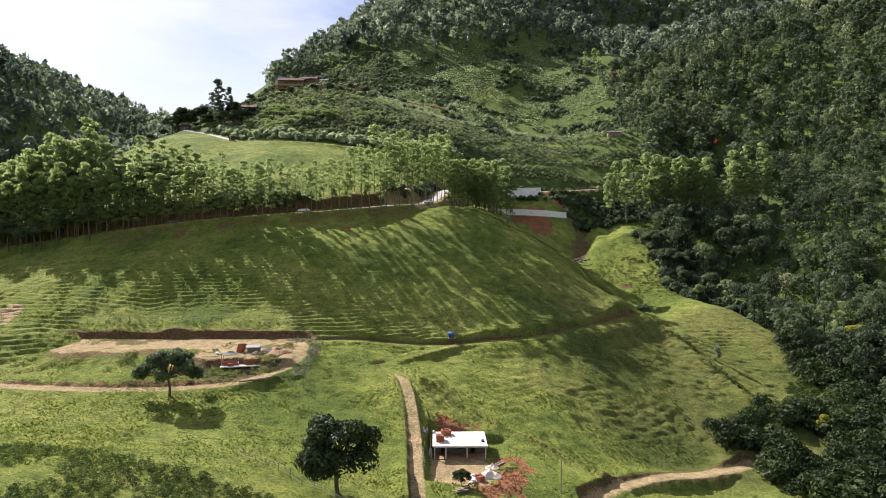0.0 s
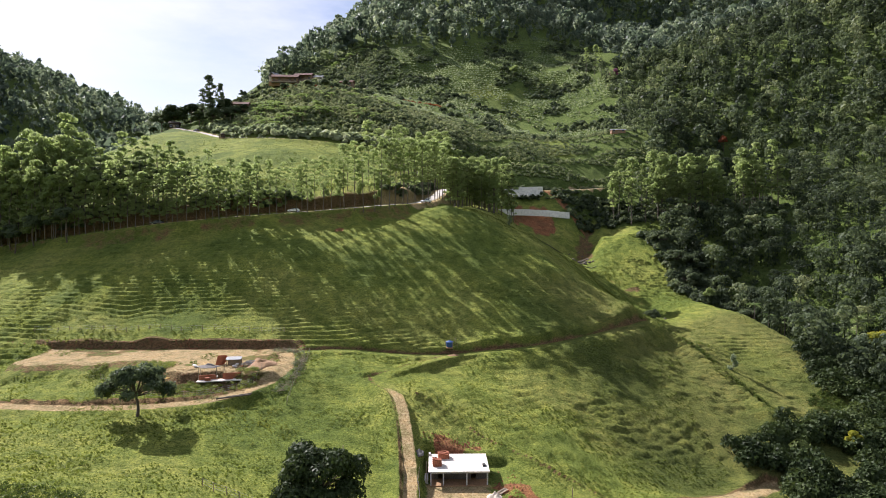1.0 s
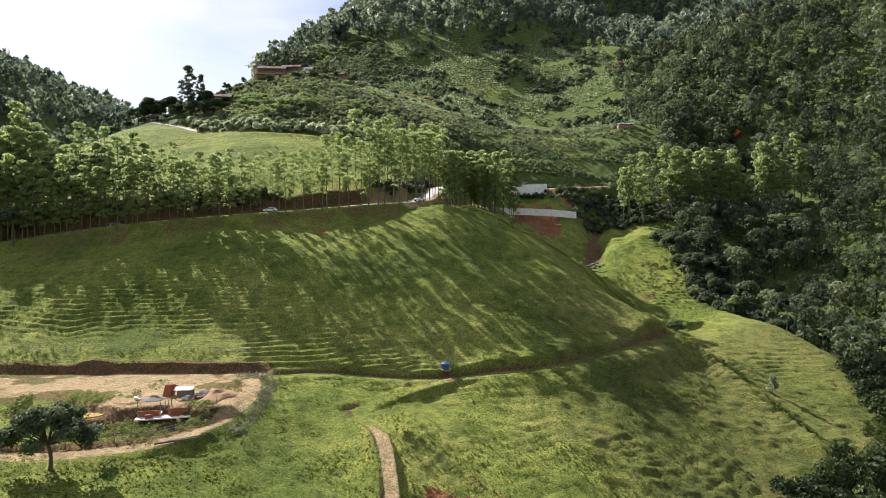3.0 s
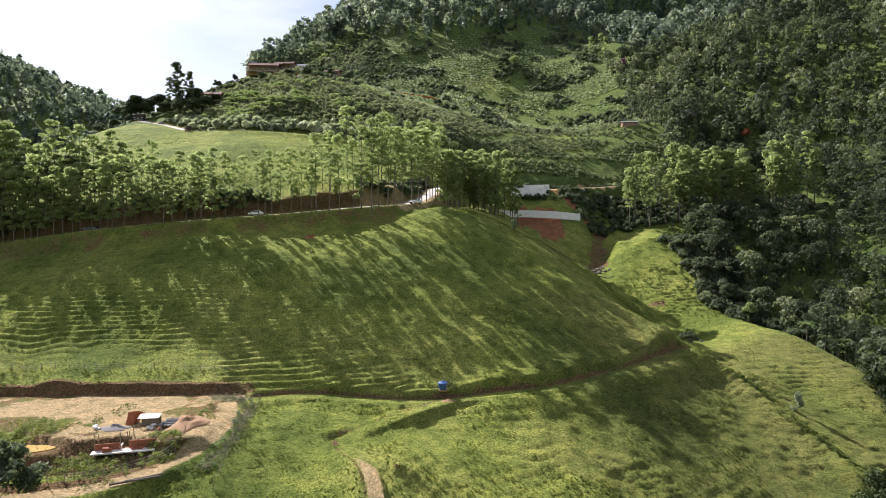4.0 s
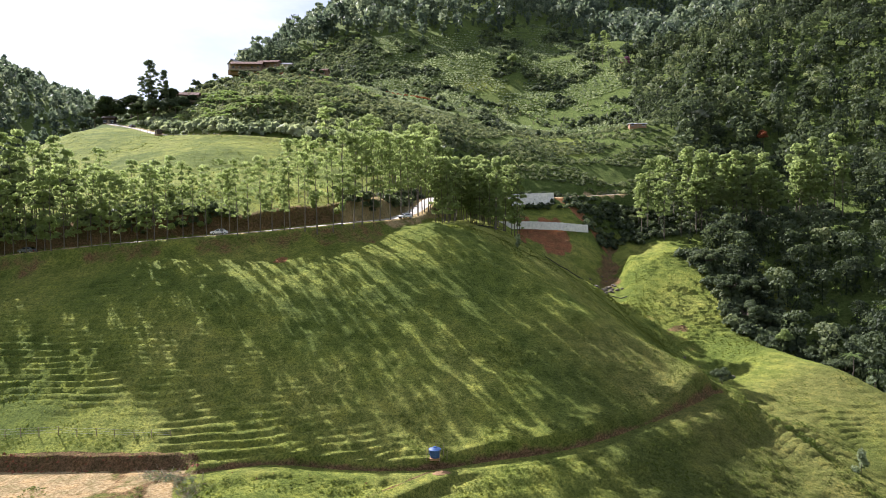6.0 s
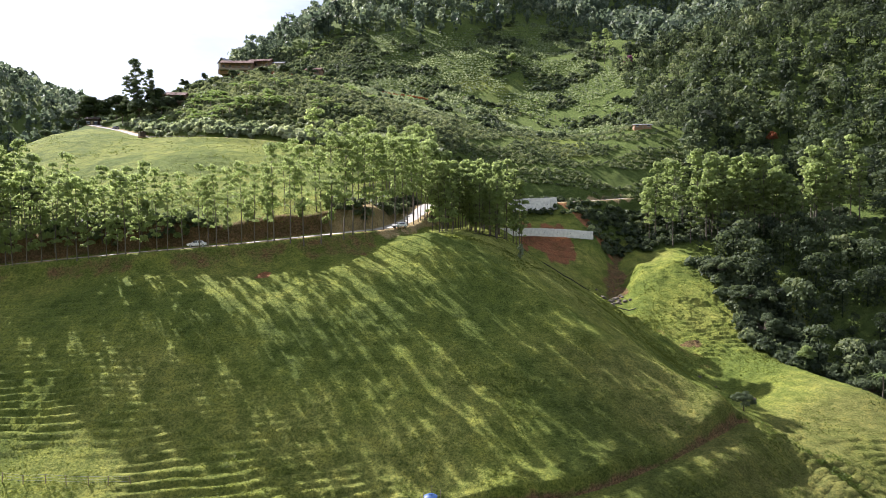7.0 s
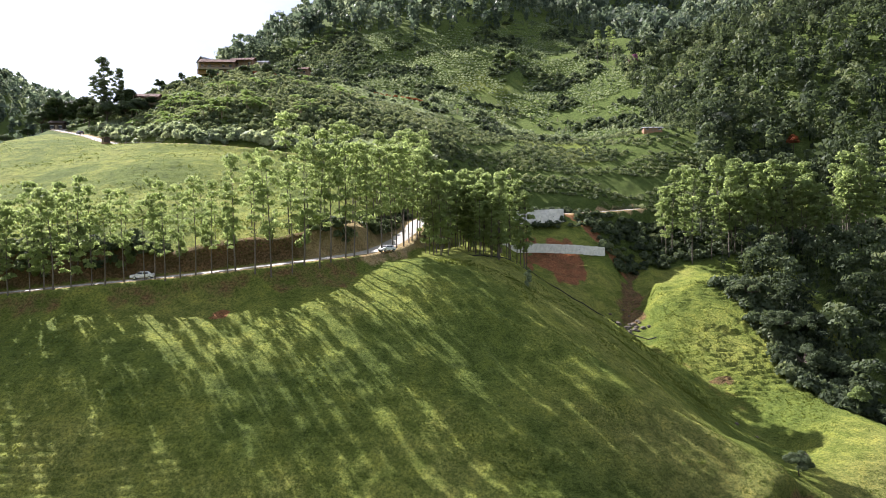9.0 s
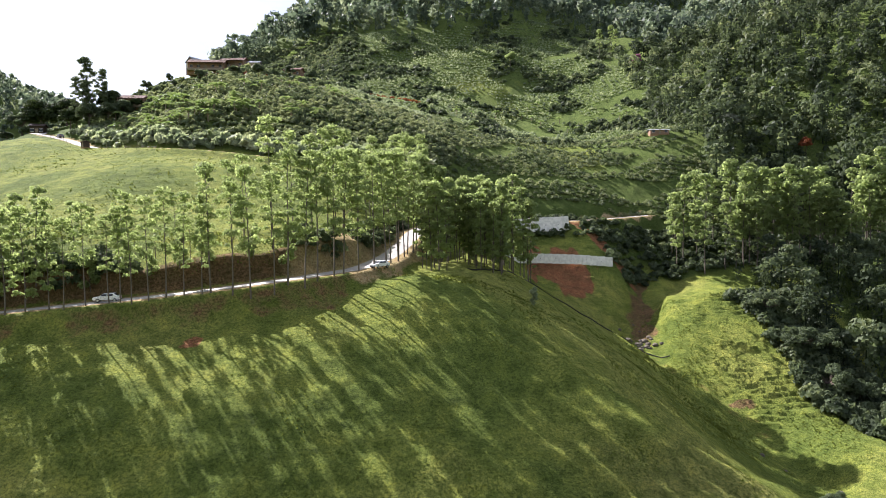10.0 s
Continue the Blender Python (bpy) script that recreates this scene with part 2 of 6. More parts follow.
# round and behind the camera
crest((0, 20, 2), (-80, 20, 17), (80, 20, -14), (0, -150, 0), (-180, -100, 24), (180, -100, -10))
# near pasture, house, dirt path
crest((-69, 112, 11), (-54, 107, 9.7), (-47, 87, 12.5), (-17, 96, 4), (-33, 105, 8), (-34, 132, 9.5), (-21, 142, 8.5))
crest((-10, 142, 10.3), (-4.5, 122, 3.0), (4, 133, 3.4), (3, 114, 1.2), (14, 118, 0.2), (21, 131, 0), (13, 150, 5.6), (43, 149, -3.2))
crest((57, 151, -5.7), (62, 143, -9.8), (28, 117, -3.2), (72, 140, -9.5), (46, 165, 3.4))
# level building plot and the track before it
crest((-94, 134, 11.5), (-55, 127, 11.2), (-60, 146, 13.5), (-97, 163, 14.5), (-40, 160, 14.5), (-29, 148, 12.5), (-28.5, 157, 13.8), (-33, 138.5, 11.4), (-122, 172, 18), (-14, 155, 11))
# foot of the big pasture, with its track
crest((-24, 171, 14.4), (2, 172, 12), (13, 173, 12.4), (25, 174, 12), (57, 197, 14.6))
crest((-97, 172, 18.5), (-74, 177.6, 21.2), (-24, 178, 17.6), (10, 181, 17.6), (40, 191, 17.6))
# big pasture and its nose
crest((15, 214, 34), (-9, 211, 37), (-29, 219, 44), (-57, 213, 43), (-93, 180, 23), (-120, 205, 32))
crest((5, 245, 51.5), (20, 240, 45), (33, 232, 37), (57, 204, 18.6), (46, 222, 27))
# road behind the row of trees
crest((-200, 246, 32), (-160, 236, 36.5), (-133, 230, 40.5), (-100, 226, 44.5), (-72, 225, 47.3), (-40, 231, 49.8), (-21, 237, 51.6), (2, 252, 52.5))
# grassy hill behind the road
crest((-72, 290, 77), (-92, 277, 69), (-79, 324, 86), (-58, 318, 84), (-43, 314, 81.8), (-29, 314, 80.2), (-110, 344, 88.7), (-131, 362, 94.2), (-152, 380, 99.3), (-144, 350, 92.7), (-128, 330, 87.5), (-180, 330, 72), (-230, 290, 44), (-20, 266, 58), (14, 286, 52), (12, 274, 51.6), (22, 288, 50.4), (28, 311, 48.5), (29.7, 270, 44.7), (-10, 300, 64))
# gully right of the nose
crest((79, 317, 38), (65, 295, 29.5), (65.5, 274, 24.5), (74, 264, 19.3), (75.5, 255, 14), (77, 240, 11.5), (69, 209, 11.6), (80, 200, 8.3), (91, 201, 3.8), (101, 172, -4.4), (112, 150, -8), (124, 100, -14))
crest((33, 314, 46.6), (62, 315.5, 45), (36, 329, 56), (52, 331, 56.5), (38, 340, 61), (60, 342, 61), (60, 225, 18), (52, 245, 27))
# grassy mound and the ridge below it
crest((76, 299, 37.3), (73, 290, 33), (89, 310, 40), (92, 301, 39), (94, 288, 33), (82.5, 279, 26.5), (95.7, 257.6, 16.2), (97, 247, 15.6), (104, 230, 14), (110, 214, 8.9), (111, 204, 6))
# forest on the right-hand slope
crest((123, 228, 4), (112, 259, 9), (118, 242, 5), (107, 290, 31), (127, 205, -1), (140, 205, 9), (158, 261, 27), (180, 278, 46), (176, 327, 54), (130, 325, 47), (88, 322, 42))
crest((168, 392, 82), (178, 431, 112), (217, 452, 147), (140, 545, 160), (284, 816, 250), (255, 300, 90), (230, 200, 40), (350, 400, 185), (300, 520, 215), (210, 110, 5), (420, 100, 60))
# coffee hill with the farmhouse
crest((-80, 350, 101), (-46, 341, 96), (-135, 385, 102.5), (-120, 393, 112), (-86, 439, 139), (-112, 440, 136), (-150, 432, 116), (-61, 489, 138), (-20, 400, 112), (-250, 480, 85), (-170, 500, 118))
# terraces and clearing at the mountain's foot
crest((100, 447, 101), (112, 414, 101), (60, 400, 90), (92, 512, 128), (66, 595, 186), (30, 490, 122), (62, 362, 73), (95, 355, 62), (10, 350, 84))
# mountain
crest((-26, 632, 210), (138, 622, 196), (-186, 848, 245), (-116, 900, 318), (60, 800, 320), (100, 1000, 430), (-196, 700, 187), (-230, 700, 158), (-320, 720, 110), (-95, 618, 178), (330, 1000, 400))
# far hill and the valley before it
crest((-657, 1121, 266), (-770, 1121, 312), (-731, 1383, 296), (-585, 1300, 228), (-480, 1350, 205), (-1000, 2400, 390), (-500, 2400, 420), (-430, 760, 50), (-310, 420, 45), (-900, 900, 300), (-500, 1700, 300))
crest((0, 1700, 480), (900, 1500, 520), (900, 500, 420), (-1600, 1300, 380), (-900, 300, 160), (900, -200, 200), (-900, -500, 150), (0, -900, 120))

SHAPE_XYZ = np.array(SHAPE, float)


def kernel(r2):
    return 0.5 * r2 * np.log(r2 + 1e-9)


def fit_surface(p, stiff):
    n, s = len(p), 100.0
    q = p[:, :2] / s
    a = np.zeros((n + 3, n + 3))
    d = ((q[:, None] - q[None]) ** 2).sum(2)
    a[:n, :n] = kernel(d) + stiff * np.eye(n)
    a[:n, n:] = np.c_[np.ones(n), q]
    a[n:, :n] = a[:n, n:].T
    w = np.linalg.solve(a, np.r_[p[:, 2], np.zeros(3)])
    return q, w, s


SURFACE = fit_surface(SHAPE_XYZ, 0.0015)


def base_height(x, y):
    q, w, s = SURFACE
    shape = np.shape(x)
    u, v = np.ravel(x) / s, np.ravel(y) / s
    out = np.empty(len(u))
    for k in range(0, len(u), 40000):
        a, b = u[k:k + 40000, None], v[k:k + 40000, None]
        out[k:k + 40000] = kernel((a - q[:, 0]) ** 2 + (b - q[:, 1]) ** 2) @ w[:len(q)] + w[len(q)] + (np.c_[a, b] @ w[len(q) + 1:])
    return out.reshape(shape)


def along(line, x, y):
    """Distance to a line of points (x, y, z), side (positive: left of the way) and its height there."""
    best = np.full(np.shape(x), 1e9)
    side, h = np.zeros(np.shape(x)), np.zeros(np.shape(x))
    for (x0, y0, z0), (x1, y1, z1) in zip(line, line[1:]):
        dx, dy = x1 - x0, y1 - y0
        t = np.clip(((x - x0) * dx + (y - y0) * dy) / (dx * dx + dy * dy), 0, 1)
        ex, ey = x - x0 - t * dx, y - y0 - t * dy
        d = np.hypot(ex, ey)
        near = d < best
        best = np.where(near, d, best)
        side = np.where(near, np.sign(dx * ey - dy * ex), side)
        h = np.where(near, z0 + t * (z1 - z0), h)
    return best, side, h


def curve_line(points, step=2.0):
    """A smooth line through the points (Catmull-Rom)."""
    p = [Vector(q) for q in points]
    p = [2 * p[0] - p[1]] + p + [2 * p[-1] - p[-2]]
    out = []
    for a, b, c, d in zip(p, p[1:], p[2:], p[3:]):
        k = max(2, int((c - b).length / step))
        for i in range(k):
            t = i / k
            out.append(tuple(0.5 * ((2 * b) + (c - a) * t + (2 * a - 5 * b + 4 * c - d) * t * t + (3 * b - a - 3 * c + d) * t ** 3)))
    return out + [tuple(p[-2])]


MAIN_ROAD = curve_line([(-230, 252, 28), (-160, 237, 36.5), (-100, 226.5, 44.5), (-72, 225, 47.3), (-40, 230.5, 49.8), (-21, 238, 51.6), (-9, 250, 52.8), (-4, 265, 54.8), (-1, 280, 57.4), (3, 297, 60.2), (13, 317, 61), (34, 336, 61.3), (58, 343, 61.5), (84, 352, 63)], 4)
HILL_ROAD = curve_line([(-132, 399, 102.6), (-146, 392, 101), (-152, 380, 99.3), (-131, 362, 94.2), (-110, 344, 88.7), (-79, 324, 86), (-58, 318, 84), (-43, 314, 81.8), (-29, 314, 80.2), (-10, 321, 80), (4, 333, 81)], 4)
FOOT_TRACK = curve_line([(-34, 165, 14.4), (-24, 170.5, 13.6), (-10, 171, 12.3), (2, 172, 11.9), (13, 174, 12.6), (26, 177, 13.2), (42, 186, 14.3), (57, 197.5, 15.3), (61, 201, 15.5)], 3)
SIDE_TRACK = curve_line([(-16, 153, 10.6), (-7, 163, 11.4), (2, 171, 11.9)], 3)
HOUSE_PATH = curve_line([(-3, 92, -0.5), (-4.5, 108, 1.7), (-5.4, 122, 3.5), (-7, 134, 7.5), (-9, 142, 10.1), (-14, 150, 10.8)], 3)
PLOT_TRACK = curve_line([(-128, 134, 12.2), (-95, 132, 11.4), (-70, 129.5, 11.2), (-52, 131, 11.3), (-42, 135.5, 11.7), (-36, 144, 12.6), (-34.5, 154, 13.9), (-37, 162, 14.5)], 3)
DITCH = [(-4, 143, 0), (3, 138, 0), (10.6, 132, 0), (20, 126.5, 0), (28.5, 120, 0), (33, 115, 0)]
GULLY = curve_line([(72, 326, 40), (68, 308, 33.5), (63, 292, 27.5), (64, 274, 24), (73, 264.5, 18.6), (75.6, 255, 13.2), (77, 246, 11), (80, 236, 8)], 3)
NOSE = [(3, 241, 0), (15.7, 230.5, 0), (32.6, 219.7, 0), (49.6, 208.8, 0), (57, 204, 0)]
SCARP = [(63, 213, 0), (70, 203, 0), (75, 192, 0), (80, 180, 0), (84, 168, 0)]
LOW_TRACK = curve_line([(26, 110, -4.2), (33, 118, -4.6), (44, 127, -6.4), (56, 134, -8.6), (70, 143, -10.2)], 3)


def cut(z, x, y, line, half, soft):
    d, side, h = along(line, x, y)
    k = smooth(half + soft, half, d)
    return z * (1 - k) + h * k, d


def plot_mask(x, y):
    front = 144.2 + 8.5 * smooth(-60, -68, x) + 0.8 * np.sin(x * 0.5)
    return smooth(0.0, 3.0, x + 99 - 0.05 * (y - 150)) * smooth(0.0, 2.5, -33.5 - x) * smooth(-0.9 - 6.0 * smooth(-62, -68, x), 0.9, y - front) * smooth(0.0, 0.9, 168.9 - y)


def height(x, y):
    x, y = np.asarray(x, float), np.asarray(y, float)
    z = base_height(x, y)
    far = smooth(330, 700, y)
    z = z + (1.2 + 16 * far) * fbm(x, y, 70, 3, 3) * smooth(5, 60, np.abs(y) + np.abs(x)) * np.where(y > 330, 1, 0.5)
    z = z + 0.55 * fbm(x, y, 7, 3, 5) + 0.34 * fbm(x, y * 1.5, 2.3, 2, 8)
    # cattle steps along the contours
    steps = (0.35 + 0.65 * smooth(-0.1, 0.15, fbm(x, y, 38, 3, 11) + 0.35 * smooth(206, 182, y) - 0.08)) * smooth(128, 142, y) * smooth(330, 300, y) * np.maximum(smooth(236, 205, y - 0.7 * np.maximum(x - 40, 0)), 0.9 * smooth(70, 80, x) * smooth(245, 260, y))
    hump = smooth(14, 30, x) * smooth(182, 168, y - 0.5 * np.maximum(x - 40, 0)) * smooth(112, 126, y)
    steps = steps * (1 - 0.88 * smooth(184, 200, y + 0.55 * (x + 30)) * smooth(70, 60, x))
    steps = steps * (1 - 0.85 * hump) * (1 - 0.65 * smooth(18, 42, x) * smooth(75, 60, x)) * (1 + 2.4 * smooth(68, 78, x) * smooth(245, 260, y))
    z = z + 0.8 * hump * np.maximum(fbm(x, y * 2.2, 3.4, 3, 23), -0.05) * smooth(-0.15, 0.15, fbm(x, y, 26, 2, 24))
    pits = np.maximum(smooth(30, 12, np.hypot((x - 55) * 0.75, y - 155)), 0.9 * smooth(6, 2, along(SCARP, x, y)[0])) * smooth(-0.25, 0.1, fbm(x, y, 14, 2, 36))
    wob = 8.0 * fbm(x, y, 8, 3, 35)
    z = z + pits * (0.34 * np.clip(np.sin(x * 2.2 + 0.5 * wob) * np.sin(y * 2.7 - 0.6 * wob + 0.6 * x), -0.35, 1) + 0.5 * np.clip(fbm(x * 0.8 + 0.5 * y, y * 1.5 - 0.4 * x, 2.1, 2, 39), -0.3, 0.5))
    steps = steps * (1 - 0.75 * smooth(-36, -30, x) * smooth(24, 14, x) * smooth(170, 164, y))
    t = z / 0.85 + 1.5 * fbm(x, y, 21, 4, 21)
    f = t - np.floor(t)
    z = z + 1.15 * steps * (0.55 + 0.9 * np.clip(fbm(x, y, 12, 3, 22) + 0.4, 0, 0.6)) * (smooth(0.68, 0.97, f) - f)
    # bank above the track at the foot of the pasture, ridge line on its nose
    d, side, h = along(FOOT_TRACK, x, y)
    z = z + (1.0 + 1.6 * fbm(x, y, 14, 2, 27)) * (side > 0) * smooth(8, 3.0, d) * smooth(1.0, 2.2, d)
    z = z + (0.7 + 1.2 * fbm(x, y, 12, 2, 37)) * (side < 0) * smooth(4, 16, x) * smooth(1.4, 2.6, d) * smooth(8.5, 3.8, d)
    dr, sr, _ = along(MAIN_ROAD, x, y)
    z = z + 3.8 * (sr > 0) * smooth(-4, -18, x) * smooth(3.8, 6.4, dr) * smooth(46, 16, dr) * (0.75 + 0.6 * fbm(x, y, 16, 2, 30))
    z = z - 1.7 * (sr < 0) * smooth(16, 0, x) * smooth(4.0, 8.0, dr) * smooth(26, 9, dr)
    # sharp crest of the nose
    e, s, _ = along(NOSE, x, y)
    z = z + np.where(s > 0, smooth(4.0, 0.0, e), smooth(13, 0.0, e)) * (1.9 + 1.0 * fbm(x, y, 9, 2, 47))
    z = z + 0.2 * smooth(168.5, 170, y) * smooth(178, 172, y) * smooth(-104, -96, x) * smooth(-32, -38, x)
    for line, lift, wide in ((PLOT_TRACK, 0.8, 4.5), (HOUSE_PATH, 1.2, 5.0), (LOW_TRACK, 1.0, 6.0), (SIDE_TRACK, 0.6, 4.0), (DITCH, 0.9, 4.5)):
        e, s, _ = along(line, x, y)
        z = z + lift * (s > 0) * smooth(wide, 2.0, e) * smooth(0.8, 1.6, e)
    z, _ = cut(z, x, y, FOOT_TRACK, 1.4, 0.8)
    dg, _, hg = along(GULLY, x, y)
    low = smooth(292, 276, y)
    z = z - np.clip(z - hg + 1.2 * fbm(x, y, 5, 2, 33), 0, 4.5 - 2.3 * low) * smooth(8.5 - 3.5 * low, 0.8, dg)
    ds, ss, _ = along(SCARP, x, y)
    z = z + (1.7 + 1.6 * fbm(x, y, 7, 2, 38)) * (ss < 0) * smooth(10, 2.2, ds) * smooth(0.0, 1.2, ds)
    z, _ = cut(z, x, y, SIDE_TRACK, 1.2, 1.2)
    z, _ = cut(z, x, y, MAIN_ROAD, 3.6, 1.8)
    z, _ = cut(z, x, y, HILL_ROAD, 3.2, 2.5)
    z, _ = cut(z, x, y, PLOT_TRACK, 1.9, 0.9)
    z, _ = cut(z, x, y, HOUSE_PATH, 1.25, 0.4)
    z, _ = cut(z, x, y, LOW_TRACK, 1.6, 0.8)
    k = smooth(4.2, 3.2, np.hypot((x + 60) / 1.5, y - 143.0))
    z = z * (1 - k) + 13.4 * k
    k = smooth(-104, -98, x) * smooth(-31, -37, x) * smooth(167, 168.5, y) * smooth(186, 174, y)
    z = z * (1 - k) + np.minimum(z, 16.5 + 1.3 * fbm(x, y, 9, 3, 40) + 0.42 * np.maximum(y - 169.6, 0)) * k
    k = plot_mask(x, y)
    z = z * (1 - k) + (14.5 + 0.12 * fbm(x, y, 5, 3, 31)) * k
    # levelled ground under the house
    k = smooth(1.3, 0.2, np.maximum(np.maximum(-2.2 - x, (x - 11.1) * 0.4), np.maximum(y - 129.0, 108.5 - y)))
    return z * (1 - k) + 0.0 * k


def graded(bands):
    out = [bands[0][0]]
    for a, b, s0, s1 in bands:
        v = a
        while v < b:
            t = (v - a) / (b - a)
            v += s0 + (s1 - s0) * t
            out.append(min(v, b))
    return np.unique(np.round(out, 3))


def mesh_of(name, verts, faces, mat, tints=None, shade=False, extra=None):
    """A mesh from arrays; faces: an (n, 3) or (n, 4) array."""
    me = bpy.data.meshes.new(name)
    verts, faces = np.asarray(verts, np.float32), np.asarray(faces, np.int32)
    k = faces.shape[1]
    me.vertices.add(len(verts))
    me.vertices.foreach_set("co", verts.ravel())
    me.loops.add(faces.size)
    me.loops.foreach_set("vertex_index", faces.ravel())
    me.polygons.add(len(faces))
    me.polygons.foreach_set("loop_start", np.arange(0, faces.size, k, dtype=np.int32))
    me.polygons.foreach_set("use_smooth", np.full(len(faces), shade))
    for key, vals in {**({"tint": tints} if tints is not None else {}), **(extra or {})}.items():
        me.attributes.new(key, "FLOAT", "POINT").data.foreach_set("value", np.asarray(vals, np.float32))
    me.materials.append(mat)
    me.update()
    me.validate()
    return me


def build_ground():
    gx = graded([(-4200, -420, 500, 20), (-420, -118, 14, 1.4), (-118, -13, 0.84, 0.84), (-13, 2, 0.36, 0.36), (2, 114, 0.8, 0.8), (114, 420, 1.4, 12), (420, 4200, 20, 500)])
    gy = graded([(-3000, -60, 500, 20), (-60, 84, 12, 1.2), (84, 150, 0.62, 0.62), (150, 170, 0.45, 0.45), (170, 214, 0.31, 0.31), (214, 260, 0.6, 0.6), (260, 304, 0.5, 0.55), (304, 350, 0.9, 1.8), (350, 640, 2.4, 6), (640, 4500, 8, 400)])
    X, Y = np.meshgrid(gx, gy)
    Z = height(X, Y)
    dirt, red, scrub = np.zeros_like(X), np.zeros_like(X), np.zeros_like(X)

    def strip(zone, line, a, b, peak=1.0):
        return np.maximum(zone, peak * smooth(b, a, along(line, X, Y)[0]))

    dirt = strip(dirt, PLOT_TRACK, 0.7, 2.6)
    dirt = strip(dirt, HOUSE_PATH, 0.4, 1.9) * (1 - 0.8 * smooth(139, 149, Y) * (np.abs(X + 11) < 7) * (Y < 156))
    dirt = strip(dirt, LOW_TRACK, 0.7, 2.8)
    dirt = strip(dirt, MAIN_ROAD, 3.2, 4.3)
    dirt = np.maximum(dirt, strip(np.zeros_like(X), MAIN_ROAD, 4.5, 7.5) * smooth(238, 246, Y) * smooth(305, 290, Y))
    dirt = strip(dirt, HILL_ROAD, 2.6, 3.6)
    dirt = np.maximum(dirt, np.where(plot_mask(X, Y) > 0.9, 0.98 - 0.75 * smooth(0.08, 0.4, fbm(X, Y, 8, 4, 41)), 0) * smooth(168.3, 167.6, Y))
    dirt = np.maximum(dirt, 0.75 * smooth(1.5, -1.0, np.maximum(np.abs(X - 3.2) - 5.4, np.abs(Y - 115) - 6.5)))
    dirt = np.maximum(dirt, 0.9 * smooth(6, 3, np.hypot(X + 124, (Y - 176) * 0.6)))
    dirt = np.maximum(dirt, 0.95 * smooth(11, 6, np.hypot(X + 9, (Y - 256) * 0.6) + 3 * fbm(X, Y, 5, 2, 43)))

    def bank(line, a, b, peak):
        d, side, _ = along(line, X, Y)
        return peak * smooth(b, a, d) * smooth(0.9, 1.5, d) * (side > 0)

    brown = 0.8 * smooth(2.4, 1.0, np.hypot((X - 75) * 0.5, Y - 264.5) + 3 * fbm(X, Y, 4, 3, 45))
    for line, a, b, peak in ((FOOT_TRACK, 1.5, 2.3, 0.72), (PLOT_TRACK, 2.4, 3.2, 0.85), (HOUSE_PATH, 1.5, 2.2, 0.8), (LOW_TRACK, 1.8, 3.0, 0.95), (DITCH, 1.4, 2.1, 0.62), (SIDE_TRACK, 1.4, 2.2, 0.7)):
        brown = np.maximum(brown, bank(line, a, b, peak) + 0.3 * fbm(X, Y, 8, 3, 28) * (bank(line, a, b, peak) > 0))
    brown = np.maximum(brown, 0.95 * smooth(170.3, 169.7, Y) * smooth(167, 168.6, Y) * smooth(-104, -98, X) * smooth(-32, -36, X))
    red = np.maximum(red, 0.95 * smooth(13, 6, np.hypot((X - 44) * 0.85, (Y - 315) * 0.95) + 11 * fbm(X, Y * 0.22, 3.2, 4, 44)) * smooth(327, 324, Y))
    red = np.maximum(red, 0.8 * smooth(4.5, 2, along([(54, 339, 0), (61, 332, 0), (67, 322, 0)], X, Y)[0] + 6 * fbm(X, Y, 6, 3, 42)))
    red = np.maximum(red, 0.8 * smooth(7, 3, np.hypot(X - 12, (Y - 112) * 0.6) + 7 * fbm(X, Y, 4, 3, 46)))
    red = np.maximum(red, 0.7 * smooth(2.2, 0.8, np.hypot((X - 2) * 0.5, Y - 131) + 4 * fbm(X, Y, 4, 3, 47)))
    red = np.maximum(red, 0.75 * smooth(2.6, 1.0, np.hypot(X + 33.3, Y - 219.9) + 2.5 * fbm(X, Y, 3, 3, 48)))
    dg = along(GULLY, X, Y)[0]
    brown = np.maximum(brown, (0.35 + 0.5 * smooth(288, 300, Y)) * smooth(4.5 - 2.5 * smooth(300, 285, Y), 1.0, dg + 5 * fbm(X, Y, 6, 3, 34)))
    d, side, _ = along(MAIN_ROAD, X, Y)
    brown = np.maximum(brown, 0.85 * smooth(10, 6, d) * smooth(3.4, 4.6, d) * (Y < 300) * (side > 0))
    # brown verge soil; the strip also paints in the bank's shadow below the road
    brown = np.maximum(brown, 0.5 * smooth(9, 5, d + 7 * fbm(X, Y, 7, 3, 29)) * smooth(3.4, 4.6, d) * (side < 0) * (X < 2) * (Y < 262))
    brown = np.maximum(brown, 0.75 * smooth(9, 4, np.hypot((X + 52) * 0.5, Y - 143)))
    brown = np.maximum(brown, 0.8 * smooth(7, 3, np.hypot(X - 122, (Y - 178) * 0.35)))
    scrub = np.maximum(scrub, smooth(322, 336, Y + 0.25 * np.minimum(X + 20, 0) + 6 * fbm(X, Y, 30, 3, 51)) * (1 - (0.1 + 0.5 * smooth(-0.1, 0.2, fbm(X, Y, 45, 4, 61))) * smooth(625, 600, Y) * smooth(-80, -60, X) * smooth(160, 145, X)))
    brown = np.maximum(brown, 0.55 * (plot_mask(X, Y) > 0.5))
    scrub = np.maximum(scrub, smooth(110, 118, X - 0.12 * (Y - 230)) * smooth(205, 215, Y + (X - 104) * 1.2))
    dh, sh, _ = along(HILL_ROAD, X, Y)
    scrub = np.maximum(scrub, (sh > 0) * smooth(3.4, 5.5, dh) * smooth(60, 30, dh) * (X > -150) * (X < 8))
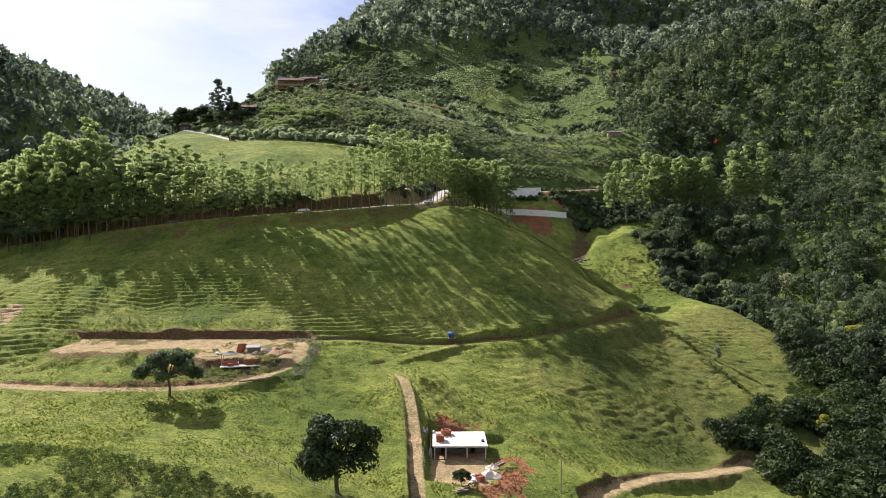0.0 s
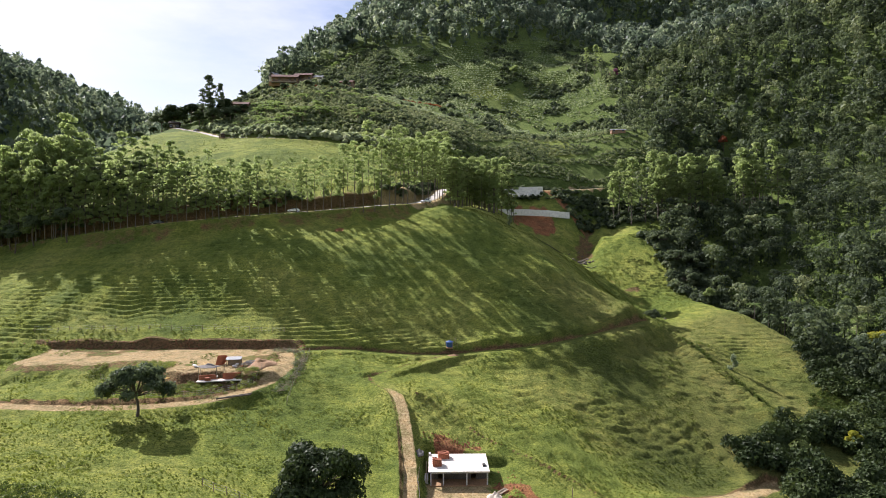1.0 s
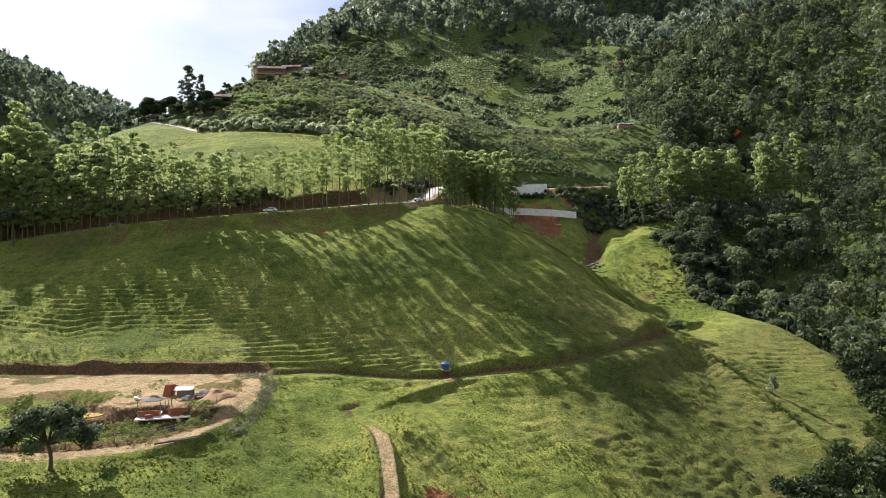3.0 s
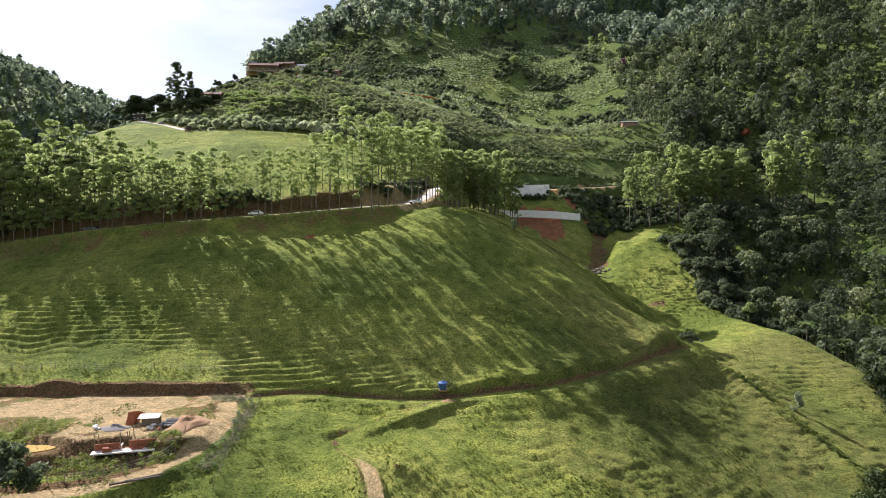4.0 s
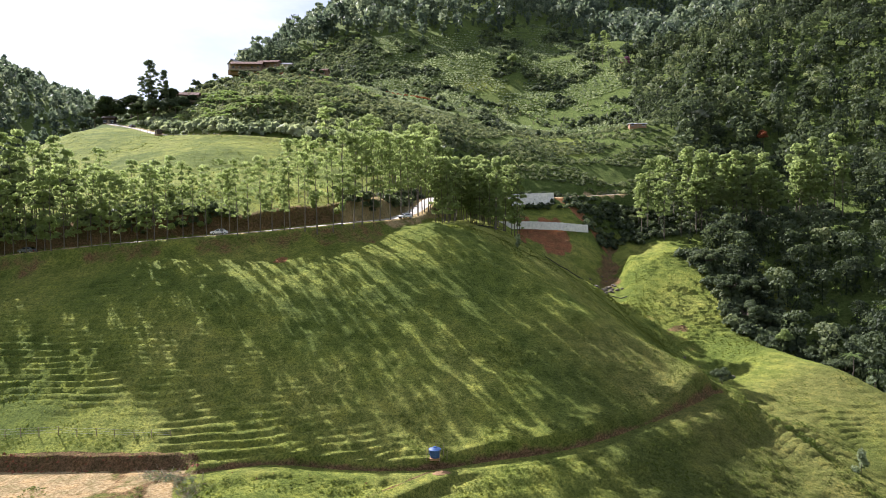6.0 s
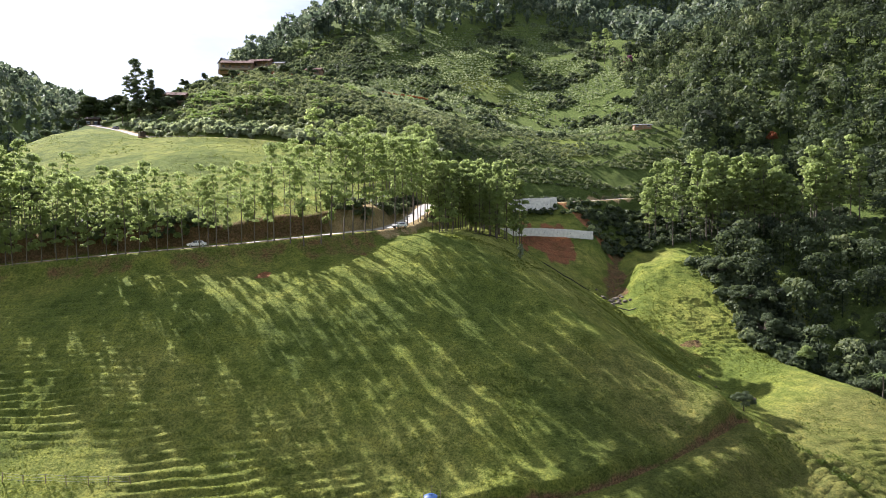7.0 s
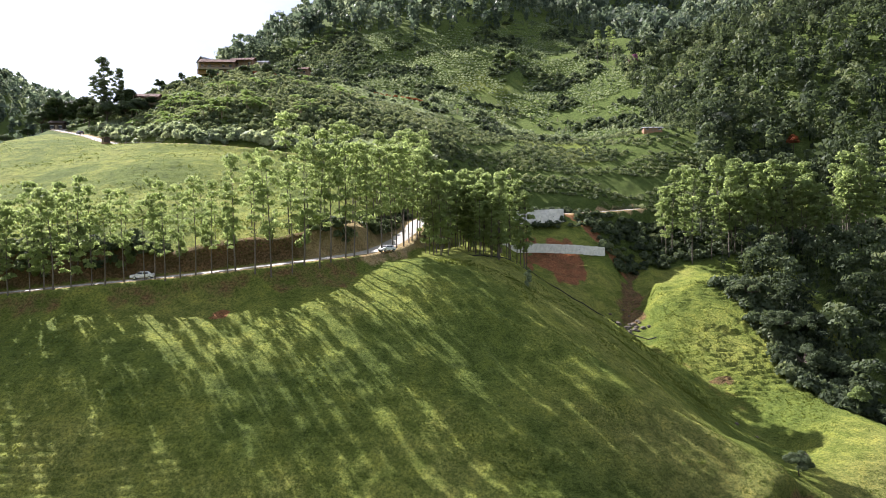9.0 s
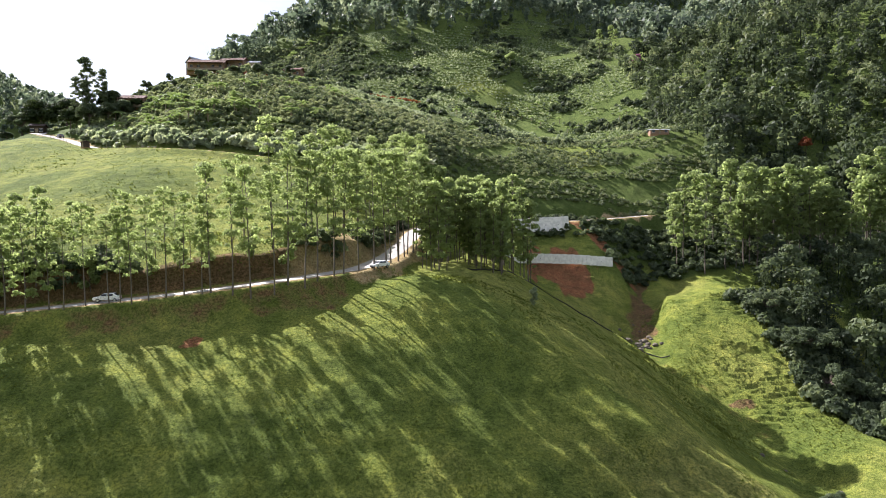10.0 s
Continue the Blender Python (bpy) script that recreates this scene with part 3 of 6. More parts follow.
    scrub = np.maximum(scrub, smooth(321, 327, Y + 4 * fbm(X, Y, 12, 3, 52)) * smooth(76, 82, X))
    # mask of the right-hand slope whose shade is painted into the grass
    dim_grass = smooth(14, 40, X + 0.4 * (Y - 165) * (Y < 165)) * smooth(218, 205, Y - 0.55 * np.maximum(X - 62, 0)) * smooth(128, 136, Y) * np.clip(0.85 + 0.5 * fbm(X, Y, 20, 3, 63), 0.4, 1.0)
    n = len(gx)
    i = np.arange(len(gy) - 1)[:, None] * n + np.arange(n - 1)[None]
    faces = np.stack([i, i + 1, i + 1 + n, i + n], -1).reshape(-1, 4)
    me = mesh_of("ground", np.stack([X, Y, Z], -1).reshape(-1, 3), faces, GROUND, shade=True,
                 extra={"dirt": dirt.ravel(), "red": red.ravel(), "brown": brown.ravel(), "scrub": scrub.ravel(), "dim_grass": dim_grass.ravel()})
    tagged(new("ground", me), "hilly green pasture with cattle steps and red earth cuts", "ground", kind="structure")


build_ground()


def road_ribbon(name, line, half, label):
    """The worn road surface, slightly cambered, with ragged verges."""
    p = np.array(curve_line(line[:-1:3] + [line[-1]], 1.5))
    way = np.gradient(p, axis=0)
    side = np.stack([way[:, 1], -way[:, 0]], 1) / np.hypot(way[:, 0], way[:, 1])[:, None]
    edge = 0.5 * fbm(p[:, 0], p[:, 1], 5, 3, 90)
    cols = []
    for k in np.linspace(-1, 1, 7):
        q = p.copy()
        q[:, :2] += side * ((half + edge * np.sign(k)) * k)[:, None]
        q[:, 2] += 0.09 - 0.07 * k * k
        cols.append(q)
    v = np.stack(cols, 1).reshape(-1, 3)
    i = np.arange(len(p) - 1)[:, None] * 7 + np.arange(6)[None]
    f = np.stack([i, i + 7, i + 8, i + 1], -1).reshape(-1, 4)
    tagged(new(name, mesh_of(name, v, f, ROAD, shade=True)), label, "road", kind="structure")


road_ribbon("road", MAIN_ROAD, 2.3, "pale dusty road behind the row of trees")
road_ribbon("hill_road", HILL_ROAD, 2.7, "pale dusty road round the grassy hill")

# ---------------------------------------------------------------- plants
def sprays(rng, centres, radii, count, size, loose=0.45, inner=0.75, low=-0.45, tone0=0.42):
    """Leaf sprays as single pointed blades that follow the skin of each clump; tint darkens inwards."""
    centres, radii = np.asarray(centres, float), np.asarray(radii, float)
    share = radii.prod(1) ** (2 / 3)
    pick = rng.choice(len(centres), count, p=share / share.sum())
    d = rng.normal(size=(count, 3))
    d /= np.linalg.norm(d, axis=1)[:, None]
    d[:, 2] = np.where(d[:, 2] < low, -d[:, 2], d[:, 2])
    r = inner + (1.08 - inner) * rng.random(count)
    pos = centres[pick] + d * radii[pick] * r[:, None]
    nrm = d + rng.normal(size=(count, 3)) * loose
    nrm /= np.linalg.norm(nrm, axis=1)[:, None]
    u = np.cross(nrm, rng.normal(size=(count, 3)))
    u /= np.linalg.norm(u, axis=1)[:, None] + 1e-9
    v = np.cross(nrm, u)
    s = size * (0.6 + 0.8 * rng.random(count))[:, None]
    verts = np.stack([pos - u * s * 0.55 - v * s * 0.3, pos + u * s * 0.55 - v * s * 0.3, pos + v * s * 0.75 - nrm * s * 0.12], 1).reshape(-1, 3)
    clump = rng.normal(size=len(centres)) * 0.10
    # inner sprays get a darker tint, standing for shade inside the clump
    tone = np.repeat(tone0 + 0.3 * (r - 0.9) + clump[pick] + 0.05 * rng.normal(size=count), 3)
    return verts, np.arange(count * 3).reshape(-1, 3), tone


def tube(points, radii, sides=6):
    """A tapered limb through points."""
    p = np.asarray(points, float)
    way = np.gradient(p, axis=0)
    way /= np.linalg.norm(way, axis=1)[:, None] + 1e-9
    side = np.cross(way, [0.13, 0.99, 0.07])
    side /= np.linalg.norm(side, axis=1)[:, None] + 1e-9
    up = np.cross(way, side)
    a = np.arange(sides) * 2 * np.pi / sides
    ring = side[:, None] * np.cos(a)[None, :, None] + up[:, None] * np.sin(a)[None, :, None]
    verts = (p[:, None] + ring * np.asarray(radii)[:, None, None]).reshape(-1, 3)
    f = []
    for i in range(len(p) - 1):
        for j in range(sides):
            f.append((i * sides + j, i * sides + (j + 1) % sides, (i + 1) * sides + (j + 1) % sides, (i + 1) * sides + j))
    return verts, np.array(f)


def join(pieces):
    vs, fs, ts, o = [], [], [], 0
    for v, f, *t in pieces:
        vs.append(v)
        fs.append(f + o)
        ts.append(t[0] if t else np.full(len(v), 0.4))
        o += len(v)
    return np.concatenate(vs), np.concatenate(fs), np.concatenate(ts)


def tree_parts(kind, rng):
    """Meshes (trunk, crown) of one tree of unit-true size in metres."""
    limbs, centres, radii = [], [], []
    if kind in ("eucalyptus", "slender", "leafy", "dense"):
        h = rng.uniform(21, 27)
        lean = rng.normal(size=2) * 0.5
        ts = np.linspace(0, 1, 7)
        spine = np.c_[lean[0] * ts ** 2 + 0.15 * np.sin(ts * 5), lean[1] * ts ** 2, ts * h * 0.97]
        limbs.append(tube(spine, 0.15 * (1 - ts) + 0.03, 6))
        start = {"eucalyptus": rng.uniform(0.24, 0.42), "leafy": rng.uniform(0.06, 0.2), "slender": rng.uniform(0.2, 0.34), "dense": 0.04}[kind]
        wide = rng.uniform(1.7, 2.6) if kind != "slender" else rng.uniform(1.8, 2.6)
        tiers = {"eucalyptus": 18, "dense": 46}.get(kind, 22)
        for k in range(tiers):
            u = ((k + 0.8 * rng.random()) / tiers) ** 0.9
            t = start + (0.97 - start) * u
            at = np.array([np.interp(t, ts, spine[:, j]) for j in range(3)])
            a, reach = k * 2.4 + rng.uniform(-0.6, 0.6), wide * (0.3 + 0.7 * math.sin(math.pi * (0.18 + 0.72 * u))) * rng.uniform(0.35, 1.2)
            tip = at + np.array([math.cos(a) * reach, math.sin(a) * reach, rng.uniform(0.5, 1.6)])
            limbs.append(tube([at, (at + tip) / 2 + [0, 0, 0.2], tip], [0.05, 0.035, 0.015], 3))
            centres.append(tip)
            radii.append(np.array([1.15, 1.15, 0.85]) * rng.uniform(0.6, 1.3))
        centres.append([spine[-1][0], spine[-1][1], h * 0.97])
        radii.append([1.7, 1.7, 1.3])
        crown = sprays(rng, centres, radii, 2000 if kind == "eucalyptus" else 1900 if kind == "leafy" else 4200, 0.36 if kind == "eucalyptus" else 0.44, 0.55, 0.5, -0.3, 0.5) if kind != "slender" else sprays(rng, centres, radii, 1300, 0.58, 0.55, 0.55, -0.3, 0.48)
    elif kind == "young":
        h = rng.uniform(6, 9)
        limbs.append(tube([[0, 0, 0], [0.1, 0, h * 0.5], [0.15, 0.05, h]], [0.09, 0.06, 0.02], 5))
        for k in range(9):
            t, a = 0.2 + 0.8 * k / 9, rng.uniform(0, 6.28)
            r = 1.3 * (1.15 - t)
            centres.append([math.cos(a) * r, math.sin(a) * r, h * t])
            radii.append(np.array([0.9, 0.9, 0.8]) * rng.uniform(0.8, 1.25))
        crown = sprays(rng, centres, radii, 1200, 0.36, 0.6, 0.4, -1.0, 0.45)
    elif kind == "round":
        h = rng.uniform(9.5, 11)
        ts = np.linspace(0, 1, 5)
        spine = np.c_[0.4 * ts ** 2, 0.2 * np.sin(3 * ts), ts * h * 0.45]
        limbs.append(tube(spine, 0.32 - 0.12 * ts, 8))
        for k in range(26):
            a, e = rng.uniform(0, 2 * np.pi), rng.uniform(-0.15, 1.35)
            R = np.array([5.6, 5.6, 4.6]) * rng.uniform(0.55, 0.85)
            tip = np.array([0.4, 0, h * 0.5]) + np.array([math.cos(a) * math.cos(e), math.sin(a) * math.cos(e), math.sin(e)]) * R
            mid = (spine[-1] + tip) / 2 + [0, 0, 0.5]
            limbs.append(tube([spine[-1], mid, tip], [0.14, 0.09, 0.03], 5))
            centres.append(tip)
            radii.append(np.array([1.7, 1.7, 1.35]) * rng.uniform(0.8, 1.2))
        crown = sprays(rng, centres, radii, 11000, 0.34, 0.5, 0.7)
    elif kind == "umbrella":
        h = rng.uniform(9, 10)
        ts = np.linspace(0, 1, 5)
        spine = np.c_[0.5 * np.sin(3 * ts), 0.25 * ts, ts * h * 0.42]
        limbs.append(tube(spine, 0.3 - 0.1 * ts, 8))
        for k in range(28):
            a, R = rng.uniform(0, 2 * np.pi), 6.2 * math.sqrt(rng.uniform(0.05, 1))
            tip = np.array([math.cos(a) * R, math.sin(a) * R, h * (0.9 - 0.38 * (R / 6.2) ** 2 + rng.uniform(-0.08, 0.06))])
            mid = spine[-1] * 0.45 + tip * 0.55 + [0, 0, 0.3]
            limbs.append(tube([spine[-1], mid, tip], [0.15, 0.08, 0.03], 5))
            centres.append(tip)
            radii.append(np.array([1.5, 1.5, 1.15]) * rng.uniform(0.8, 1.25))
        crown = sprays(rng, centres, radii, 10500, 0.40, 0.5, 0.4)
    else:                                                       # broad, uneven forest tree
        h = rng.uniform(9, 14)
        ts = np.linspace(0, 1, 4)
        spine = np.c_[0.4 * np.sin(3 * ts), 0.25 * ts, ts * h * 0.55]
        limbs.append(tube(spine, 0.26 - 0.1 * ts, 6))
        for k in range(10):
            a, e = rng.uniform(0, 2 * np.pi), rng.uniform(-0.2, 1.3)
            R = np.array([3.2, 3.2, 3.8]) * rng.uniform(0.5, 0.9)
            tip = np.array([0.3, 0, h * 0.58]) + np.array([math.cos(a) * math.cos(e), math.sin(a) * math.cos(e), math.sin(e)]) * R
            limbs.append(tube([spine[-1], (spine[-1] + tip) / 2, tip], [0.1, 0.07, 0.03], 4))
            centres.append(tip)
            radii.append(np.array([1.5, 1.5, 1.15]) * rng.uniform(0.7, 1.3))
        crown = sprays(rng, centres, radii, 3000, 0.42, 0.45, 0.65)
    lv, lf, _ = join(limbs)
    return (lv, lf), crown


def make_tree(name, kind, seed, bark, leaf, label, group=""):
    rng = np.random.default_rng(seed)
    (lv, lf), (cv, cf, ct) = tree_parts(kind, rng)
    thing = tagged(new(name), label, "tree", group)
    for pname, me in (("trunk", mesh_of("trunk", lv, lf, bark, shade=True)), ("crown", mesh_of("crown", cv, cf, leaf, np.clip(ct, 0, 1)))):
        new(pname, me).parent = thing
    return thing


def at_ground(x, y):
    return float(height(np.array([x]), np.array([y]))[0])


def plant(name, kind, spots, variants, bark, leaf, label, group, sink=0.3):
    """One tree with its parts at each spot (x, y, scale), a few shapes turned and scaled by turns."""
    spots = list(spots)
    zs = height(np.array([s[0] for s in spots]), np.array([s[1] for s in spots]))
    rng = random.Random(len(spots) * 7 + variants)
    first = []
    for k, ((x, y, s), z) in enumerate(zip(spots, zs)):
        if k < variants:
            t = make_tree(name, kind, 100 + k + variants * 50 + len(spots), bark, leaf, label, group)
            first.append(t)
        else:
            t = copy_thing(first[rng.randrange(variants)], Matrix())
        t.matrix_basis = Matrix.LocRotScale((x, y, z - sink), Euler((0, 0, rng.uniform(0, 6.28))), (s * rng.uniform(0.92, 1.08), s * rng.uniform(0.92, 1.08), s))


def row_spots(line, x0, x1, offset, gap, seed, s0, s1, jitter=0.6, taller=0.0):
    """Spots beside a line, lower along its middle; taller: growth in height for each metre past x = -60, where the land falls."""
    rng = random.Random(seed)
    p = [Vector(q) for q in line]
    run = 0.0
    for a, b in zip(p, p[1:]):
        way = (b - a).to_2d()
        if way.length < 1e-6:
            continue
        side = Vector((way.y, -way.x)).normalized()
        while run < way.length:
            c = a.to_2d() + way.normalized() * run + side * (offset + rng.uniform(-jitter, jitter))
            if x0 < c.x < x1:
                yield c.x, c.y, rng.uniform(s0, s1) * (1 + taller * max(0.0, -60 - c.x)) * (0.93 if -112 < c.x < -42 else 1.0)
            run += gap * rng.uniform(0.6, 1.4)
        run -= way.length


YOUNG = "young leafy eucalyptus tree beside the road"
EUC = "slender tall eucalyptus tree with pale trunk beside the road"
plant("eucalyptus_tree", "leafy", row_spots(MAIN_ROAD, -200, -55, 3.7, 2.6, 1, 0.62, 0.86, 0.4, 0.0045), 5, BARK, EUC_LEAF, "leafy eucalyptus tree with low branches beside the road", "eucalyptus row")
plant("eucalyptus_tree", "eucalyptus", row_spots(MAIN_ROAD, -55, -34, 3.7, 2.6, 10, 0.66, 0.82, 0.4), 4, BARK, EUC_LEAF, EUC, "eucalyptus row")
plant("eucalyptus_tree", "leafy", row_spots(MAIN_ROAD, -200, -60, -5.0, 4.2, 14, 0.62, 0.85, 0.5, 0.0045), 3, BARK, EUC_LEAF, "leafy eucalyptus tree at the foot of the roadside bank", "eucalyptus row")
plant("eucalyptus_tree", "eucalyptus", ((x, y, s * (0.68 if -86 < x < -38 else 1.0)) for x, y, s in row_spots(MAIN_ROAD, -200, -30, -9.5, 4.6, 2, 0.66, 0.92, 2.0, 0.0035)), 5, BARK, EUC_LEAF, "slender tall eucalyptus tree on the bank behind the road", "eucalyptus row")
plant("eucalyptus_tree", "eucalyptus", row_spots(MAIN_ROAD, -34, 3, 4.2, 2.7, 8, 0.85, 1.05, 0.8), 4, BARK, EUC_LEAF, EUC, "eucalyptus row")
plant("eucalyptus_tree", "eucalyptus", row_spots(MAIN_ROAD, -30, 4, -7.5, 4.5, 3, 0.8, 1.0, 1.8), 4, BARK, EUC_LEAF, EUC, "eucalyptus row")
plant("young_eucalyptus", "young", row_spots(MAIN_ROAD, -200, -20, -5.2, 7.0, 7, 0.6, 1.05, 0.6), 4, BARK, EUC_LEAF, YOUNG, "young eucalyptus")


def grove(seed, count, cx, cy, rx, ry, s0, s1):
    rng = random.Random(seed)
    out = []
    while len(out) < count:
        a, r = rng.uniform(0, 2 * math.pi), math.sqrt(rng.random())
        x, y = cx + math.cos(a) * r * rx, cy + math.sin(a) * r * ry
        if all(math.hypot(x - o[0], y - o[1]) > 1.6 for o in out):
            out.append((x, y, rng.uniform(s0, s1)))
    return out


plant("eucalyptus_tree", "leafy", grove(4, 32, 13, 276, 11, 9, 0.72, 0.98), 5, BARK, EUC_LEAF, "tall eucalyptus tree in the dense clump at the field's top corner", "eucalyptus clump")
plant("eucalyptus_tree", "leafy", grove(5, 22, 23.5, 294, 9, 16, 0.75, 1.0), 3, BARK, EUC_LEAF, "tall eucalyptus tree in the dense clump at the field's top corner", "eucalyptus clump")
plant("eucalyptus_tree", "leafy", grove(18, 8, 5.5, 260, 4, 4, 0.6, 0.85), 2, BARK, EUC_LEAF, "leafy eucalyptus tree with branches down to the ground at the bend", "eucalyptus clump")
plant("eucalyptus_tree", "slender", grove(6, 66, 126, 331, 46, 12, 0.75, 1.25), 5, BARK, EUC_LEAF, "tall eucalyptus tree on the edge of the forest", "forest edge eucalyptus")
plant("eucalyptus_tree", "leafy", grove(9, 32, -148, 241, 28, 6, 1.1, 1.4), 4, BARK, EUC_LEAF, "tall eucalyptus tree in the dense stand beside the road", "eucalyptus stand")
plant("eucalyptus_tree", "leafy", grove(12, 10, -108, 238, 16, 3, 0.75, 0.95), 3, BARK, EUC_LEAF, "tall eucalyptus tree in the dense stand beside the road", "eucalyptus stand")
plant("broad_tree", "forest", [(q[0], q[1], q[2]) for q in row_spots(MAIN_ROAD, -200, -122, 6.0, 5.0, 11, 0.65, 1.0, 1.6)], 4, DARK_BARK, WOOD_LEAF, "broad dark tree between the road and the field", "roadside trees")
plant("broad_tree", "forest", row_spots(MAIN_ROAD, -140, -86, -8.0, 6.5, 15, 0.85, 1.2, 1.5), 3, DARK_BARK, WOOD_LEAF, "broad dark tree on the bank behind the road", "roadside trees")
plant("broad_tree", "forest", grove(16, 22, -168, 248, 30, 8, 1.2, 1.75), 3, DARK_BARK, WOOD_LEAF, "broad dark tree in the wood at the road's lower end", "roadside trees")
plant("broad_tree", "forest", grove(13, 12, -122, 242, 22, 4.5, 1.0, 1.4), 3, DARK_BARK, WOOD_LEAF, "broad dark tree in the stand beside the road", "roadside trees")
plant("round_tree", "round", [(-16.5, 97, 1.25)], 1, DARK_BARK, DARK_LEAF, "dense dark green round-crowned tree on the pasture", "")
plant("umbrella_tree", "umbrella", [(-55, 125.5, 1.0)], 1, DARK_BARK, WOOD_LEAF, "spreading flat-crowned tree beside the dirt track", "")


def woodland(name, label, xs, ys, gap, inside, scale, leaf, seed, per, size, tint=0.0, kinds=6):
    """Uncountable trees as one object: crowns of many leaf sprays with short trunks."""
    rng = np.random.default_rng(seed)
    protos = []
    for k in range(kinds):
        cs, rs = [], []
        h = rng.uniform(8, 12)
        wide, tall = rng.uniform(1.7, 2.7), rng.uniform(1.6, 3.2)
        for b in range(11):
            a, e = b * 2.4 + rng.uniform(-0.4, 0.4), -0.35 + 1.85 * b / 10
            cs.append(np.array([math.cos(a) * math.cos(e) * wide, math.sin(a) * math.cos(e) * wide, h * 0.62 + math.sin(e) * tall]) + rng.normal(size=3) * 0.25)
            rs.append(np.array([1.25, 1.25, 1.0]) * rng.uniform(0.7, 1.25))
        cs.append([0, 0, h * 0.36])
        rs.append([1.5, 1.5, h * 0.3])
        cs.append([0.3, 0.2, h * 0.12])
        rs.append([1.9, 1.9, h * 0.16])
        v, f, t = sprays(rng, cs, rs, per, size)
        tv, tf = tube([[0, 0, -1.5], [0.1, 0, h * 0.7]], [0.22, 0.1], 3)
        tf = np.concatenate([tf[:, [0, 1, 2]], tf[:, [0, 2, 3]]])
        protos.append((np.concatenate([v, tv]), np.concatenate([f, tf + len(v)]), np.concatenate([t, np.full(len(tv), 0.0)])))
    gx, gy = np.meshgrid(np.arange(*xs, gap), np.arange(*ys, gap))
    gx, gy = gx.ravel() + rng.uniform(-0.5, 0.5, gx.size) * gap, gy.ravel() + rng.uniform(-0.5, 0.5, gy.size) * gap
    keep = inside(gx, gy)
    gx, gy = gx[keep], gy[keep]
    gz = height(gx, gy)
    pieces = []
    spots = fbm(gx, gy, 40, 3, seed)
    for x, y, z, p in zip(gx, gy, gz, spots):
        v, f, t = protos[rng.integers(kinds)]
        a, s = rng.uniform(0, 2 * np.pi), scale * (0.55 + 1.25 * rng.random() ** 2)
        c, d = math.cos(a) * s * rng.uniform(0.8, 1.2), math.sin(a) * s
        w = np.stack([v[:, 0] * c - v[:, 1] * d + x, v[:, 0] * d + v[:, 1] * c + y, v[:, 2] * s * rng.uniform(0.85, 1.2) + z - 0.3], 1)
        pieces.append((w, f, np.clip(t + tint + 0.2 * rng.normal() + 0.3 * p, 0, 1)))
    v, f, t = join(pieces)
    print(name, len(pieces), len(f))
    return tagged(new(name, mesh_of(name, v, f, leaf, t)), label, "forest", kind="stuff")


def forest_right(x, y):
    edge = np.maximum(115 - 0.3 * np.maximum(y - 225, 0), 102) + 3 * np.sin(y * 0.05) + 0.1 * np.maximum(y - 300, 0) + 6 * fbm(x, y, 25, 2, 71)
    return (x > edge) & (y > 188 - 2.2 * (x - 102)) & (y > 140) & ((y > 345) | (x > 172) | (y < 318)) & (x < 120 + 0.72 * y) & ((y < 360) | (x > 118 + 0.1 * (y - 360)))


woodland("forest", "dense dark green forest on the steep slope", (95, 330), (140, 360), 5.6, forest_right, 0.95, WOOD_LEAF, 81, 430, 0.54, -0.1)
woodland("upper_forest", "dense green forest higher on the steep slope", (115, 420), (360, 570), 6.4, forest_right, 1.1, WOOD_LEAF, 84, 170, 0.9, -0.05)


def wood_line(x):
    return np.interp(x, [-200, -130, -78, -47, -13, 25, 66, 104, 138, 160, 175], [640, 668, 662, 636, 628, 628, 648, 674, 664, 615, 540])


def wood_top(x, y):
    return (y > wood_line(x) + 8 + 10 * fbm(x, y, 30, 3, 91)) & (x > -0.26 * y - 10) & (x < 0.62 * y)


# leaves in haze colours, tint raised as haze lifts dark crowns
woodland("mountain_forest", "dark forest over the mountain's upper slope", (-260, 520), (520, 1000), 9.5, wood_top, 1.4, HAZE_LEAF, 82, 76, 1.4, 0.16)


def far_hill(x, y):
    return (x > -1.05 * y) & (x < -0.36 * y)


woodland("distant_forest", "hazy forest over the distant hill", (-1300, -250), (560, 1400), 15.5, far_hill, 1.8, HAZE_LEAF, 83, 38, 2.0, 0.1)


